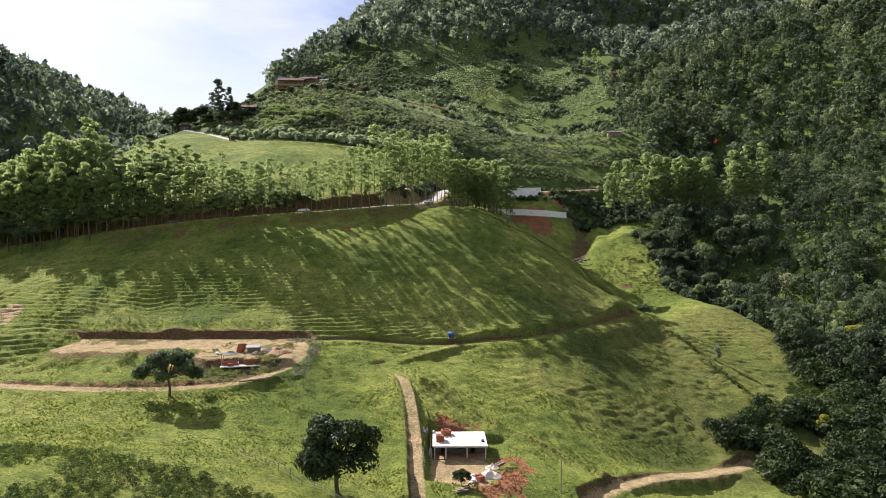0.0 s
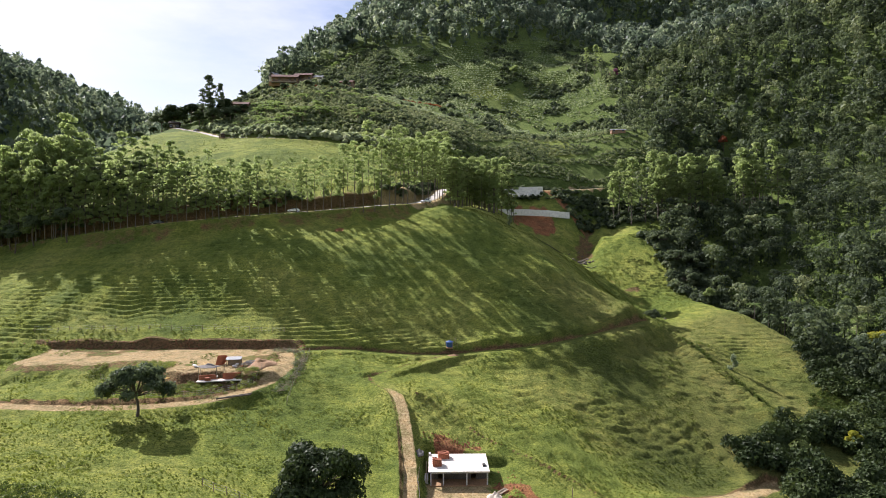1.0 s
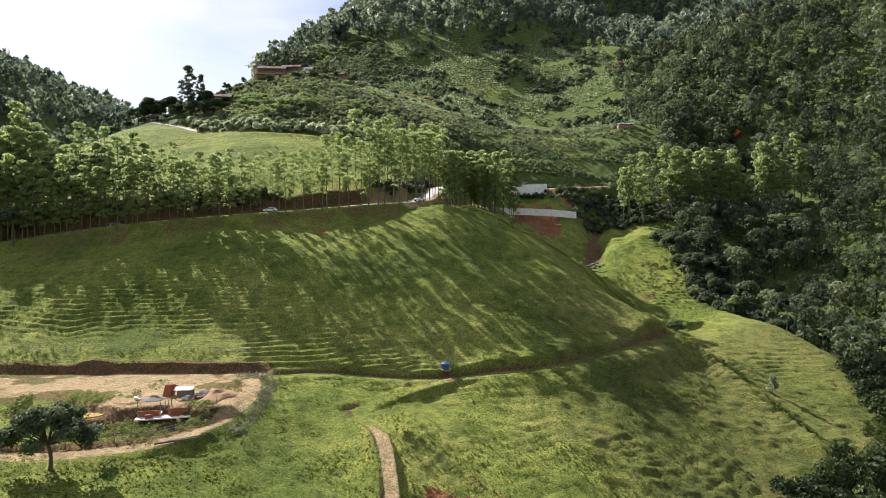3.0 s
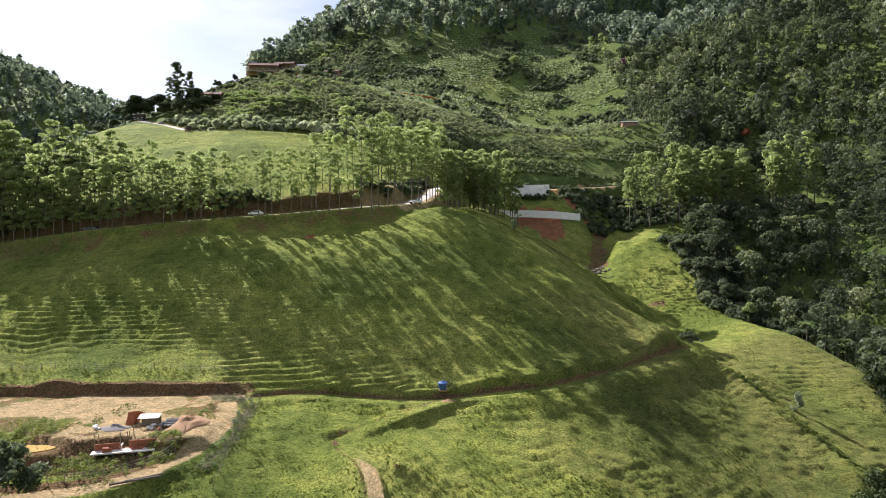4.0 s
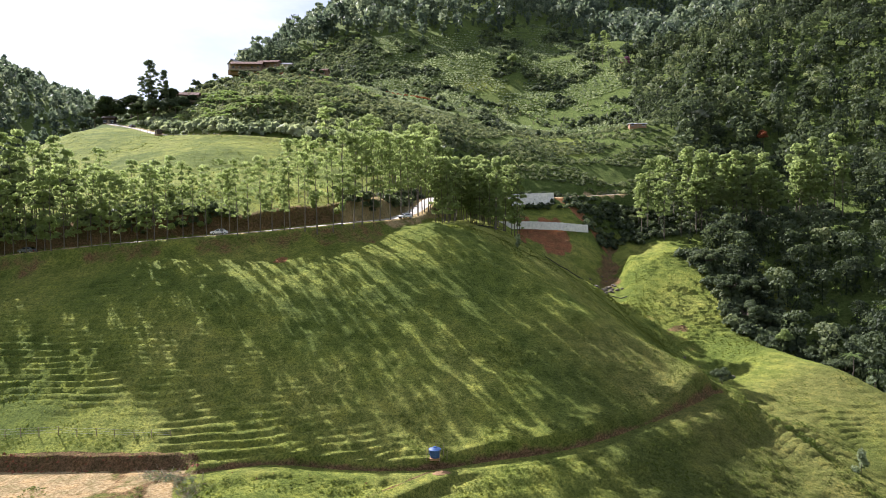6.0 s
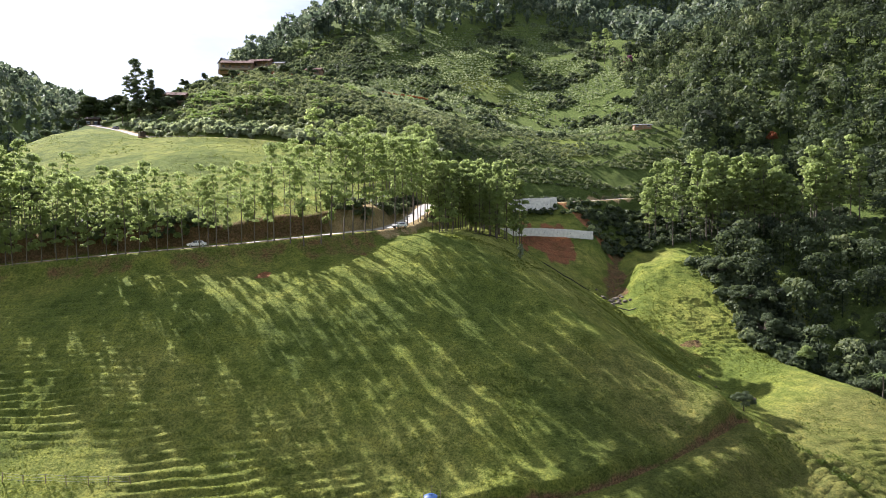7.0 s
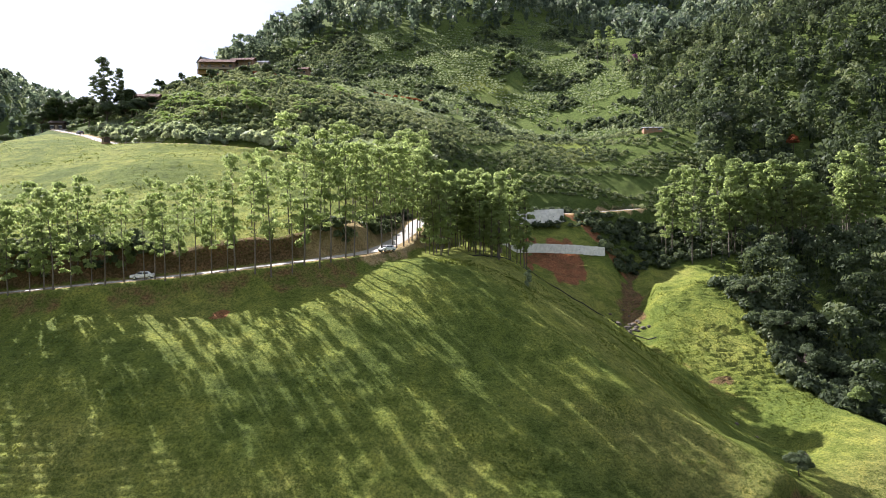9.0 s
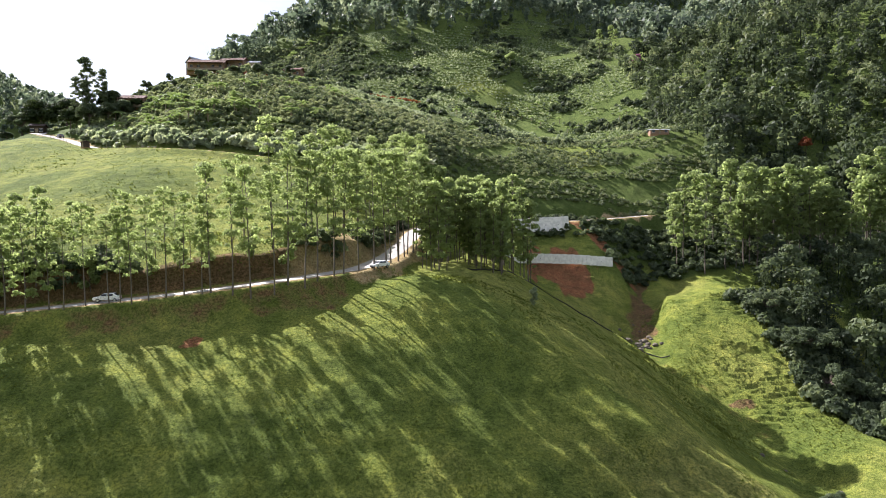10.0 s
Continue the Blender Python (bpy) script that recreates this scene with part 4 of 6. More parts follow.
# ---------------------------------------------------------------- lower plants
def bush_patch(name, label, xs, ys, gap, inside, scale, leaf, seed, per, size, tint=0.0, wide=1.0, category="shrubs", rows=0.0):
    """Shrubs that nobody could count, as one object; rows: spacing of planted lines along the slope."""
    rng = np.random.default_rng(seed)
    protos = [sprays(rng, [[0, 0, 0.75], [0.5, 0.1, 0.45], [-0.4, -0.3, 0.5], [-0.1, 0.45, 0.4]], [[0.7, 0.7, 0.6], [0.5, 0.5, 0.45], [0.55, 0.55, 0.45], [0.5, 0.5, 0.4]], per * 2, size, 0.5, 0.7, -0.2) for _ in range(5)]
    gx, gy = np.meshgrid(np.arange(*xs, gap), np.arange(*ys, rows or gap))
    jitter = 0.5 * gap
    gx = gx.ravel() + rng.uniform(-1, 1, gx.size) * jitter
    gy = gy.ravel() + rng.uniform(-1, 1, gy.size) * (0.12 * rows if rows else jitter)
    keep = inside(gx, gy)
    gx, gy = gx[keep], gy[keep]
    gz = height(gx, gy)
    tone = 0.35 * fbm(gx, gy, 14, 3, seed)
    pieces = []
    for x, y, z, p in zip(gx, gy, gz, tone):
        v, f, t = protos[rng.integers(5)]
        a, s = rng.uniform(0, 6.28), scale * rng.uniform(0.6, 1.4)
        c, d = math.cos(a) * s * wide, math.sin(a) * s * wide
        pieces.append((np.stack([v[:, 0] * c - v[:, 1] * d + x, v[:, 0] * d + v[:, 1] * c + y, v[:, 2] * s + z - 0.1], 1), f, np.clip(t + tint + p + 0.14 * rng.normal(), 0, 1)))
    if not pieces:
        return None
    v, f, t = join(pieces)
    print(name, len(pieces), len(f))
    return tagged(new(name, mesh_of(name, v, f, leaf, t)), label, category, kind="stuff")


def coffee_hill(x, y):
    d, side, _ = along(HILL_ROAD, x, y)
    return (side > 0) & (d > 7) & (y < 432 + 0.15 * x) & (x > -150 + 0.3 * (y - 330)) & (x < 14) & (np.hypot(x + 105, y - 440) > 20)


bush_patch("coffee_bushes", "rows of dark green coffee bushes on the hillside", (-160, 14), (318, 470), 1.9, coffee_hill, 1.3, WOOD_LEAF, 201, 23, 0.6, 0.34, rows=3.1, category="coffee")


def terraces(x, y):
    band = np.sin((base_height(x, y)) * 0.4 + 5.0 * fbm(x, y, 45, 3, 5))
    upper, lower = [(40, 424, 0), (75, 416, 0), (100, 411, 0), (124, 410, 0)], [(68, 378, 0), (86, 383, 0), (104, 395, 0), (122, 404, 0)]
    paths = np.minimum(along(upper, x, y)[0], along(lower, x, y)[0] + 0.6)
    return (x > 5) & (x < 124) & (y > 352) & (y < 445) & (band > -0.8) & (paths > 3.0) & (np.hypot(x - 112, y - 412) > 7)


bush_patch("terrace_bushes", "terraced rows of green coffee bushes", (0, 126), (350, 448), 1.6, terraces, 1.05, WOOD_LEAF, 202, 20, 0.5, 0.3, rows=2.7, category="coffee")


def clearing(x, y):
    return (y > 425) & (y < wood_line(x) + 12) & (x > -75 - 1.2 * np.maximum(y - 540, 0)) & (x > -190) & (x < 150) & (fbm(x, y, 22, 4, 203) > -0.3)


bush_patch("clearing_scrub", "rows of young bushes and scrub on the cleared slope", (-190, 150), (425, 690), 1.9, clearing, 0.95, SCRUB_LEAF, 203, 9, 0.6, 0.0, rows=3.3)


def clearing_thicket(x, y):
    return clearing(x, y) & (fbm(x, y, 18, 4, 232) > 0.17)


bush_patch("clearing_thicket", "dark thickets scattered over the cleared slope", (-190, 150), (425, 690), 3.4, clearing_thicket, 1.8, WOOD_LEAF, 232, 24, 0.7, 0.0)


def hill_flank(x, y):
    return (y > 432 + 0.15 * x) & (x > -0.5 * y) & (x < -52) & (y < wood_line(x) + 8) & (np.hypot(x + 105, y - 440) > 17)


bush_patch("hill_scrub", "scrub and garden bushes round the farmhouse", (-300, -50), (415, 680), 3.2, hill_flank, 1.7, WOOD_LEAF, 204, 24, 0.8, 0.1)


def lower_left(x, y):
    return (fbm(x, y, 9, 4, 205) > -0.02) & (y < 92 - 0.12 * (x + 55)) & (y > 60)


bush_patch("shrubs", "rough dark green shrubs on the near pasture", (-85, -22), (60, 98), 0.95, lower_left, 0.62, NEAR_LEAF, 205, 36, 0.22, -0.34)


def road_bank(x, y):
    d, side, _ = along(MAIN_ROAD, x, y)
    return (d > 4.6) & (d < 10.5) & (side > 0) & (y < 300) & (fbm(x, y, 9, 3, 206) > 0.0)


bush_patch("roadside_bushes", "dark undergrowth on the bank behind the road", (-230, 14), (222, 302), 1.6, road_bank, 1.5, WOOD_LEAF, 206, 46, 0.42, 0.0)


def hill_road_bushes(x, y):
    d, side, _ = along(HILL_ROAD, x, y)
    return (d > 4.0) & (d < 9.0) & (side > 0) & (x > -134)


bush_patch("roadside_bushes", "pale tangled bushes along the hill road", (-150, 10), (305, 372), 2.2, hill_road_bushes, 1.9, SCRUB_LEAF, 207, 40, 0.6, 0.1)


def gully_edge(x, y):
    return (np.hypot((x - 66), (y - 324) * 0.8) < 4.5) | (np.hypot((x - 78) * 0.6, y - 333) < 11) | ((y > 330) & (y < 350) & (x > 30) & (x < 128) & (fbm(x, y, 14, 3, 9) > -0.1)) | ((y > 325) & (y < 340) & (x > 82) & (x < 170))


bush_patch("gully_bushes", "dense dark bushes at the head of the gully", (28, 170), (300, 352), 2.0, gully_edge, 1.6, WOOD_LEAF, 208, 60, 0.4, 0.0)


def mound_side(x, y):
    return (x > 94 - 0.12 * np.abs(y - 276) + 0.5 * np.maximum(266 - y, 0) + 3 * fbm(x, y, 12, 2, 4)) & (x < 116) & (y > 248) & (y < 302)


bush_patch("mound_bushes", "dark creeper-covered bushes beside the grassy mound", (86, 118), (246, 304), 1.9, mound_side, 2.2, WOOD_LEAF, 209, 84, 0.32, -0.1)


def stream_side(x, y):
    return ((np.hypot((x - 98) * 0.66, y - 144) < 23 + 6 * fbm(x, y, 12, 2, 13)) | (x > 109 + 0.2 * (y - 195) + 5 * fbm(x, y, 12, 2, 13)) & (x < 150) & (y > 150) & (y < 214)) & (along(LOW_TRACK, x, y)[0] > 4.0) & (fbm(x, y, 10, 3, 12) > -0.34)


bush_patch("streamside_bushes", "dense dark bushes beside the stream", (64, 150), (112, 214), 2.4, stream_side, 2.9, DARK_LEAF, 210, 170, 0.17, 0.0)


def scarp_side(x, y):
    d, side, _ = along(SCARP, x, y)
    return (d < 2.6) & (side > 0) & (fbm(x, y, 5, 3, 16) > -0.12) | (np.hypot((x - 112) * 0.5, y - 178) < 7) & (fbm(x, y, 6, 3, 20) > -0.2)


bush_patch("scarp_bushes", "dark weeds and bushes along the step in the pasture", (60, 130), (166, 216), 1.1, scarp_side, 0.75, NEAR_LEAF, 215, 34, 0.3, -0.12)


def tufts(x, y):
    d = np.minimum(along(FOOT_TRACK, x, y)[0], along(PLOT_TRACK, x, y)[0])
    d = np.minimum(d, along(SCARP, x, y)[0] + 1.6)
    return ((d > 2.2) & (d < 5.5) & (fbm(x, y, 6, 3, 15) > 0.02)) | ((np.abs(y - 172.5) < 1.6) & (x < -36) & (x > -105) & (fbm(x, y, 5, 3, 14) > -0.05)) | (fbm(x, y, 9, 4, 17) > 0.36)


bush_patch("grass_tufts", "tall green grass tufts along the track banks", (-105, 100), (100, 205), 1.0, tufts, 0.34, NEAR_LEAF, 211, 16, 0.3, 0.22, 1.2, "grass")


def plot_grass(x, y):
    return ((np.hypot((x + 40.8), (y - 143.2) * 0.8) < 3.2) | (np.hypot((x + 68) * 0.5, y - 149) < 5) | (np.hypot((x + 50) * 0.4, y - 139.5) < 2.6)) & (fbm(x, y, 4, 2, 18) > -0.16)


bush_patch("weeds", "bright green weeds round the building plot", (-85, -32), (134, 156), 0.7, plot_grass, 0.5, NEAR_LEAF, 212, 26, 0.24, 0.3, 1.2, "weeds")


def pasture_grass():
    """Blades in small tufts all over the grazed slopes, as one object."""
    rng = np.random.default_rng(77)
    xs, ys = [], []
    for x0, x1, y0, y1, n in ((-105, 62, 84, 176, 40000), (-120, 66, 172, 250, 40000), (58, 112, 165, 305, 12000), (-200, 0, 240, 345, 9000), (20, 70, 240, 314, 4000)):
        xs.append(rng.uniform(x0, x1, n))
        ys.append(rng.uniform(y0, y1, n))
    x, y = np.concatenate(xs), np.concatenate(ys)
    bare = plot_mask(x, y) > 0.3
    for line, w in ((MAIN_ROAD, 5.0), (HILL_ROAD, 3.6), (PLOT_TRACK, 2.6), (HOUSE_PATH, 2.2), (LOW_TRACK, 2.8), (FOOT_TRACK, 2.4)):
        bare |= along(line, x, y)[0] < w
    bare |= (np.abs(x - 4.2) < 8) & (np.abs(y - 119) < 12)
    bare |= (x > 104 + 0.1 * (y - 230)) & (y > 205)
    bare |= np.hypot((x - 49) * 0.75, y - 308) < 10
    x, y = x[~bare], y[~bare]
    z = height(x, y)
    n = len(x)
    size = (0.17 + 0.17 * rng.random(n)) * np.where(y > 245, 1.15, np.where(y > 171, 0.75, 1.0)) * (0.8 + 0.9 * np.clip(fbm(x, y, 8, 3, 78), -0.3, 0.5))
    verts, tone = [], []
    # blades on the dimmed slope carry the same painted shade
    dim_grass = smooth(14, 40, x) * smooth(218, 205, y - 0.55 * np.maximum(x - 62, 0)) * smooth(128, 136, y)
    shade = np.clip(0.48 - 0.34 * dim_grass + 0.35 * fbm(x, y, 16, 3, 79) + 0.06 * rng.normal(size=n), 0, 0.75)
    for k in range(2):
        a = rng.uniform(0, 2 * np.pi, n)
        lean = rng.normal(size=(n, 2)) * 0.35
        base = np.stack([x, y, z - 0.06], 1)
        side = np.stack([np.cos(a), np.sin(a), np.zeros(n)], 1) * size[:, None] * 0.75
        tip = base + np.stack([lean[:, 0] * size, lean[:, 1] * size, size * 1.05], 1)
        verts.append(np.stack([base - side, base + side, tip], 1).reshape(-1, 3))
        tone.append(np.repeat(shade, 3))
    v = np.concatenate(verts)
    tagged(new("pasture_grass", mesh_of("pasture_grass", v, np.arange(len(v)).reshape(-1, 3), GRASS_LEAF, np.concatenate(tone))), "short yellow-green pasture grass on the slopes", "grass", kind="stuff")


pasture_grass()


def single_tree(name, x, y, s, leaf, label, kind="forest", seed=0, bark=DARK_BARK, dz=0.0):
    t = make_tree(name, kind, 900 + seed, bark, leaf, label)
    t.matrix_basis = Matrix.LocRotScale((x, y, at_ground(x, y) - 0.2 + dz), Euler((0, 0, seed * 1.7)), (s, s, s))
    return t


single_tree("small_tree", 70.0, 219.5, 0.44, WOOD_LEAF, "small dark tree on the pasture near the field corner", "round", seed=1)
single_tree("sapling", 82.9, 189.5, 0.75, SCRUB_LEAF, "thin young tree on the lower pasture", "young", seed=2)
single_tree("garden_bush", 3.2, 107.6, 0.30, DARK_LEAF, "small dense dark bush in the building yard", seed=3, kind="round")
single_tree("sapling", 25.6, 249.1, 0.6, SCRUB_LEAF, "thin young tree on the slope below the trees", "young", seed=4)
single_tree("yellow_tree", 95, 155, 0.5, YELLOW_LEAF, "small tree with yellow flowers beside the stream", seed=5)
single_tree("yellow_green_tree", 132, 200, 1.0, YELLOW_LEAF, "yellow-green tree standing out of the forest", seed=6)
single_tree("silvery_tree", 147, 421, 1.0, PALE_LEAF, "silvery pale-leaved tree at the forest edge", seed=7, kind="umbrella")
single_tree("white_tree", 181, 437, 0.7, PALE_LEAF, "pale white-leaved tree in the dark forest", seed=8)
single_tree("rust_tree", 171, 397, 0.9, RUST_LEAF, "rust-red leaved tree in the forest", seed=9)
single_tree("flowering_tree", 143, 543, 1.1, PURPLE_LEAF, "tree with purple flowers at the forest edge", seed=10)
single_tree("light_green_tree", 100.5, 248.5, 0.62, EUC_LEAF, "light green round tree at the foot of the forest", seed=11)
single_tree("hill_tree", 64, 575, 1.1, EUC_LEAF, "lone pale green tree on the cleared slope", seed=12)
for k, (x, y, s) in enumerate([(128, 575, 1.0), (134, 571, 1.15), (140, 577, 0.95)]):
    single_tree("tall_hill_tree", x, y, s, EUC_LEAF, "tall pale green tree at the clearing's edge", "eucalyptus", 20 + k)
for k, (x, y, s) in enumerate([(-135, 386, 1.2), (-130, 387, 0.9), (-139, 384, 0.8), (-133, 381, 0.85), (-127, 383, 0.7)]):
    single_tree("tall_pine", x, y, s, WOOD_LEAF, "tall dark feathery tree on the hill crest", "dense", 30 + k)
for k, (x, y, s) in enumerate([(-140, 381, 0.9), (-131, 378, 1.0), (-124, 380, 0.85), (-127, 389, 1.05), (-120, 384, 0.7), (-162, 389, 0.5), (-168, 385, 0.5), (-176, 383, 0.55), (-123, 385, 0.6), (-116, 386, 0.55)]):
    single_tree("hill_tree", x, y, s, WOOD_LEAF if k % 3 else DARK_LEAF, "broad tree beside the bend of the hill road", "round", 40 + k)
for k, (x, y, s) in enumerate([(-160, 396, 1.45), (-167, 393, 1.1), (-153, 402, 1.25), (-163, 402, 1.2)]):
    single_tree("hill_tree", x, y, s, WOOD_LEAF if k % 2 else DARK_LEAF, "tall round dark tree beyond the bend of the hill road", "round", 50 + k)
for k, (x, y, s) in enumerate([(-84, 416, 0.5), (-74, 420, 0.55), (-99, 412, 0.5), (-62, 432, 0.75), (-54, 446, 0.9), (-118, 428, 0.6), (-128, 424, 0.7)]):
    single_tree("garden_tree", x, y, s, WOOD_LEAF, "round garden tree below the farmhouse", "round" if k < 3 else "forest", 60 + k)
for k, (x, y, s) in enumerate([(97, 291, 0.75), (100, 280, 0.85), (100, 269, 0.8), (106, 260, 0.75), (108, 270, 0.9), (109, 282, 0.9), (110, 252, 0.7), (114, 242, 0.8)]):
    single_tree("flat_crowned_tree", x, y, s, WOOD_LEAF, "flat-crowned tree beside the grassy mound", "umbrella", 70 + k)


def rust_hedge(x, y):
    return ((np.abs(y - 441 - 0.25 * (x + 68)) < 1.6) & (x > -88) & (x < -48) | (np.abs(y - 500 + 0.2 * x) < 1.8) & (x > -45) & (x < 0) | (np.abs(y - 416) < 1.2) & (x > -100) & (x < -60)) & (fbm(x, y, 7, 3, 19) > -0.12)


bush_patch("rust_hedge", "rust-red hedge along the hillside terraces", (-105, 2), (410, 512), 1.3, rust_hedge, 0.95, RUST_LEAF, 214, 16, 0.5, 0.1)


# banana plants: a short stem and long arching leaves
def banana_meshes(seed):
    rng = np.random.default_rng(seed)
    stem = tube([[0, 0, 0], [0.05, 0, 1.2], [0.1, 0, 2.4]], [0.16, 0.13, 0.08], 6)
    pieces = []
    for k in range(9):
        a, e = k * 2.4 + rng.uniform(-0.3, 0.3), rng.uniform(0.5, 1.2)
        out, side = np.array([math.cos(a), math.sin(a), 0]), np.array([-math.sin(a), math.cos(a), 0])
        L = rng.uniform(1.9, 2.7)
        rows = []
        for t in np.linspace(0, 1, 6):
            mid = np.array([0.1, 0, 2.3]) + out * L * t * math.cos(e * (1 - 0.5 * t)) + np.array([0, 0, L * (math.sin(e) * t - 0.75 * t * t)])
            w = 0.36 * math.sin(math.pi * min(1, t * 0.92 + 0.08)) ** 0.6
            rows += [mid - side * w + [0, 0, 0.08], mid, mid + side * w + [0, 0, 0.08]]
        f = []
        for r in range(5):
            for c in range(2):
                i = r * 3 + c
                f += [(i, i + 1, i + 4, i + 3)]
        pieces.append((np.array(rows), np.array(f), np.full(18, 0.45 + 0.3 * rng.random())))
    v, f, t = join(pieces)
    return mesh_of("stem", *stem, TIMBER, shade=True), mesh_of("leaves", v, f, BANANA_LEAF, np.clip(t, 0, 1))


def banana_plants(spots, label, group):
    zs = height(np.array([p[0] for p in spots]), np.array([p[1] for p in spots]))
    first = []
    for k, ((x, y, s), z) in enumerate(zip(spots, zs)):
        if k < 3:
            t = tagged(new("banana_plant"), label, "banana plant", group)
            for n, me in zip(("stem", "leaves"), banana_meshes(300 + k)):
                new(n, me).parent = t
            first.append(t)
        else:
            t = copy_thing(first[k % 3], Matrix())
        t.matrix_basis = Matrix.LocRotScale((x, y, z - 0.1), Euler((0, 0, k * 1.9)), (s, s, s))


def scatter(seed, n, cx, cy, rx, ry, s0, s1):
    rng = random.Random(seed)
    return [(rng.gauss(cx, rx), rng.gauss(cy, ry), rng.uniform(s0, s1)) for _ in range(n)]


banana_plants(scatter(1, 26, -78, 348, 9, 4, 1.1, 1.6) + scatter(2, 16, -55, 352, 8, 5, 1.0, 1.5) + scatter(3, 14, -100, 360, 7, 5, 1.0, 1.4) + scatter(4, 22, 60, 500, 35, 18, 1.0, 1.6) + scatter(5, 14, -50, 398, 12, 10, 1.0, 1.4) + scatter(6, 26, -95, 378, 16, 8, 1.1, 1.6) + scatter(7, 24, -88, 655, 18, 7, 1.3, 1.9),
              "pale green banana plant among the hillside bushes", "banana plants")


# palms at the foot of the forest
def palm(x, y, s, seed):
    rng = np.random.default_rng(seed)
    t = tagged(new("palm"), "palm with drooping pale fronds at the forest foot", "palm", "palms")
    h = rng.uniform(5, 8)
    new("trunk", mesh_of("trunk", *tube([[0, 0, 0], [0.2, 0, h * 0.5], [0.1, 0.1, h]], [0.16, 0.12, 0.1], 6), BARK, shade=True)).parent = t
    pieces = []
    for k in range(14):
        a, e, L = k * 2.4, rng.uniform(0.1, 1.1), rng.uniform(2.2, 3.0)
        out, side = np.array([math.cos(a), math.sin(a), 0]), np.array([-math.sin(a), math.cos(a), 0])
        for q in range(9):
            u = (q + 1) / 10
            mid = np.array([0.1, 0.1, h]) + out * L * u * math.cos(e * (1 - u)) + np.array([0, 0, L * (math.sin(e) * u - 0.8 * u * u)])
            for sgn in (-1, 1):
                tip = mid + side * sgn * 0.75 * (1.1 - u) + out * 0.3 - np.array([0, 0, 0.35])
                pieces.append((np.array([mid - out * 0.07, mid + out * 0.09, tip]), np.array([[0, 1, 2]]), np.full(3, 0.4 + 0.3 * rng.random())))
    v, f, tt = join(pieces)
    new("fronds", mesh_of("fronds", v, f, BANANA_LEAF, tt)).parent = t
    t.matrix_basis = Matrix.LocRotScale((x, y, at_ground(x, y) - 0.1), None, (s, s, s))


for k, (x, y) in enumerate([(113, 229), (117, 226), (121, 221), (110, 233), (119, 232), (125, 218), (150, 232), (139, 222)]):
    palm(x, y, 0.9 + 0.08 * (k % 4), 400 + k)


# ---------------------------------------------------------------- built things
def part(name, bm, mat, parent, label=""):
    me = bpy.data.meshes.new(name)
    bm.to_mesh(me)
    bm.free()
    me.materials.append(mat)
    ob = new(name, me)
    ob.parent = parent
    return tagged(ob, label)


def thing(name, x, y, z, turn, label, category, group=""):
    ob = tagged(new(name), label, category, group)
    ob.matrix_basis = pose(x, y, z, 0, 0, turn)
    return ob


def slab(bm, x, y, z, sx, sy, sz, bevel=0.0, rot=None):
    """A box by its centre and sizes, with worn edges."""
    m = Matrix.Translation((x, y, z)) @ (rot or Matrix()) @ Matrix.Diagonal((sx, sy, sz, 1))
    made = bmesh.ops.create_cube(bm, size=1.0, matrix=m)
    if bevel:
        edges = list({e for v in made["verts"] for e in v.link_edges})
        bmesh.ops.bevel(bm, geom=edges, offset=bevel, segments=1, affect="EDGES")
    return bm


def box(x, y, z, sx, sy, sz, bevel=0.02, rot=None):
    return slab(bmesh.new(), x, y, z, sx, sy, sz, bevel, rot)


def rod(bm, a, b, r0, r1=None, sides=8):
    a, b = Vector(a), Vector(b)
    m = Matrix.Translation((a + b) / 2) @ (b - a).to_track_quat("Z", "Y").to_matrix().to_4x4()
    bmesh.ops.create_cone(bm, cap_ends=True, segments=sides, radius1=r0, radius2=r0 if r1 is None else r1, depth=(b - a).length, matrix=m)
    return bm


def post(a, b, r0, r1=None, sides=8):
    return rod(bmesh.new(), a, b, r0, r1, sides)


def heap(rx, ry, h, seed, rings=12, sides=30):
    """A heap of loose stuff with a rough outline."""
    bm = bmesh.new()
    top = bm.verts.new((0, 0, h))
    last = None
    for i in range(1, rings + 1):
        r = i / rings
        row = []
        for j in range(sides):
            a = j * 2 * math.pi / sides
            w = 1 + 0.14 * math.sin(3 * a + seed) + 0.09 * math.sin(5 * a + 2 * seed)
            n = noise.noise(Vector((2.3 * r * math.cos(a) + seed, 2.3 * r * math.sin(a), seed * 1.7))) + 0.5 * noise.noise(Vector((6 * r * math.cos(a), 6 * r * math.sin(a), seed)))
            z = h * (1 - r) ** 1.15 * (1 + 0.5 * n) + 0.12 * h * n * (1 - r * r) - 0.25 * (r > 0.99)
            row.append(bm.verts.new((rx * r * w * math.cos(a), ry * r * w * math.sin(a), z)))
        for j in range(sides):
            k = (j + 1) % sides
            bm.faces.new((top, row[j], row[k]) if last is None else (last[j], row[j], row[k], last[k]))
        last = row
    for f in bm.faces:
        f.smooth = True
    return bm


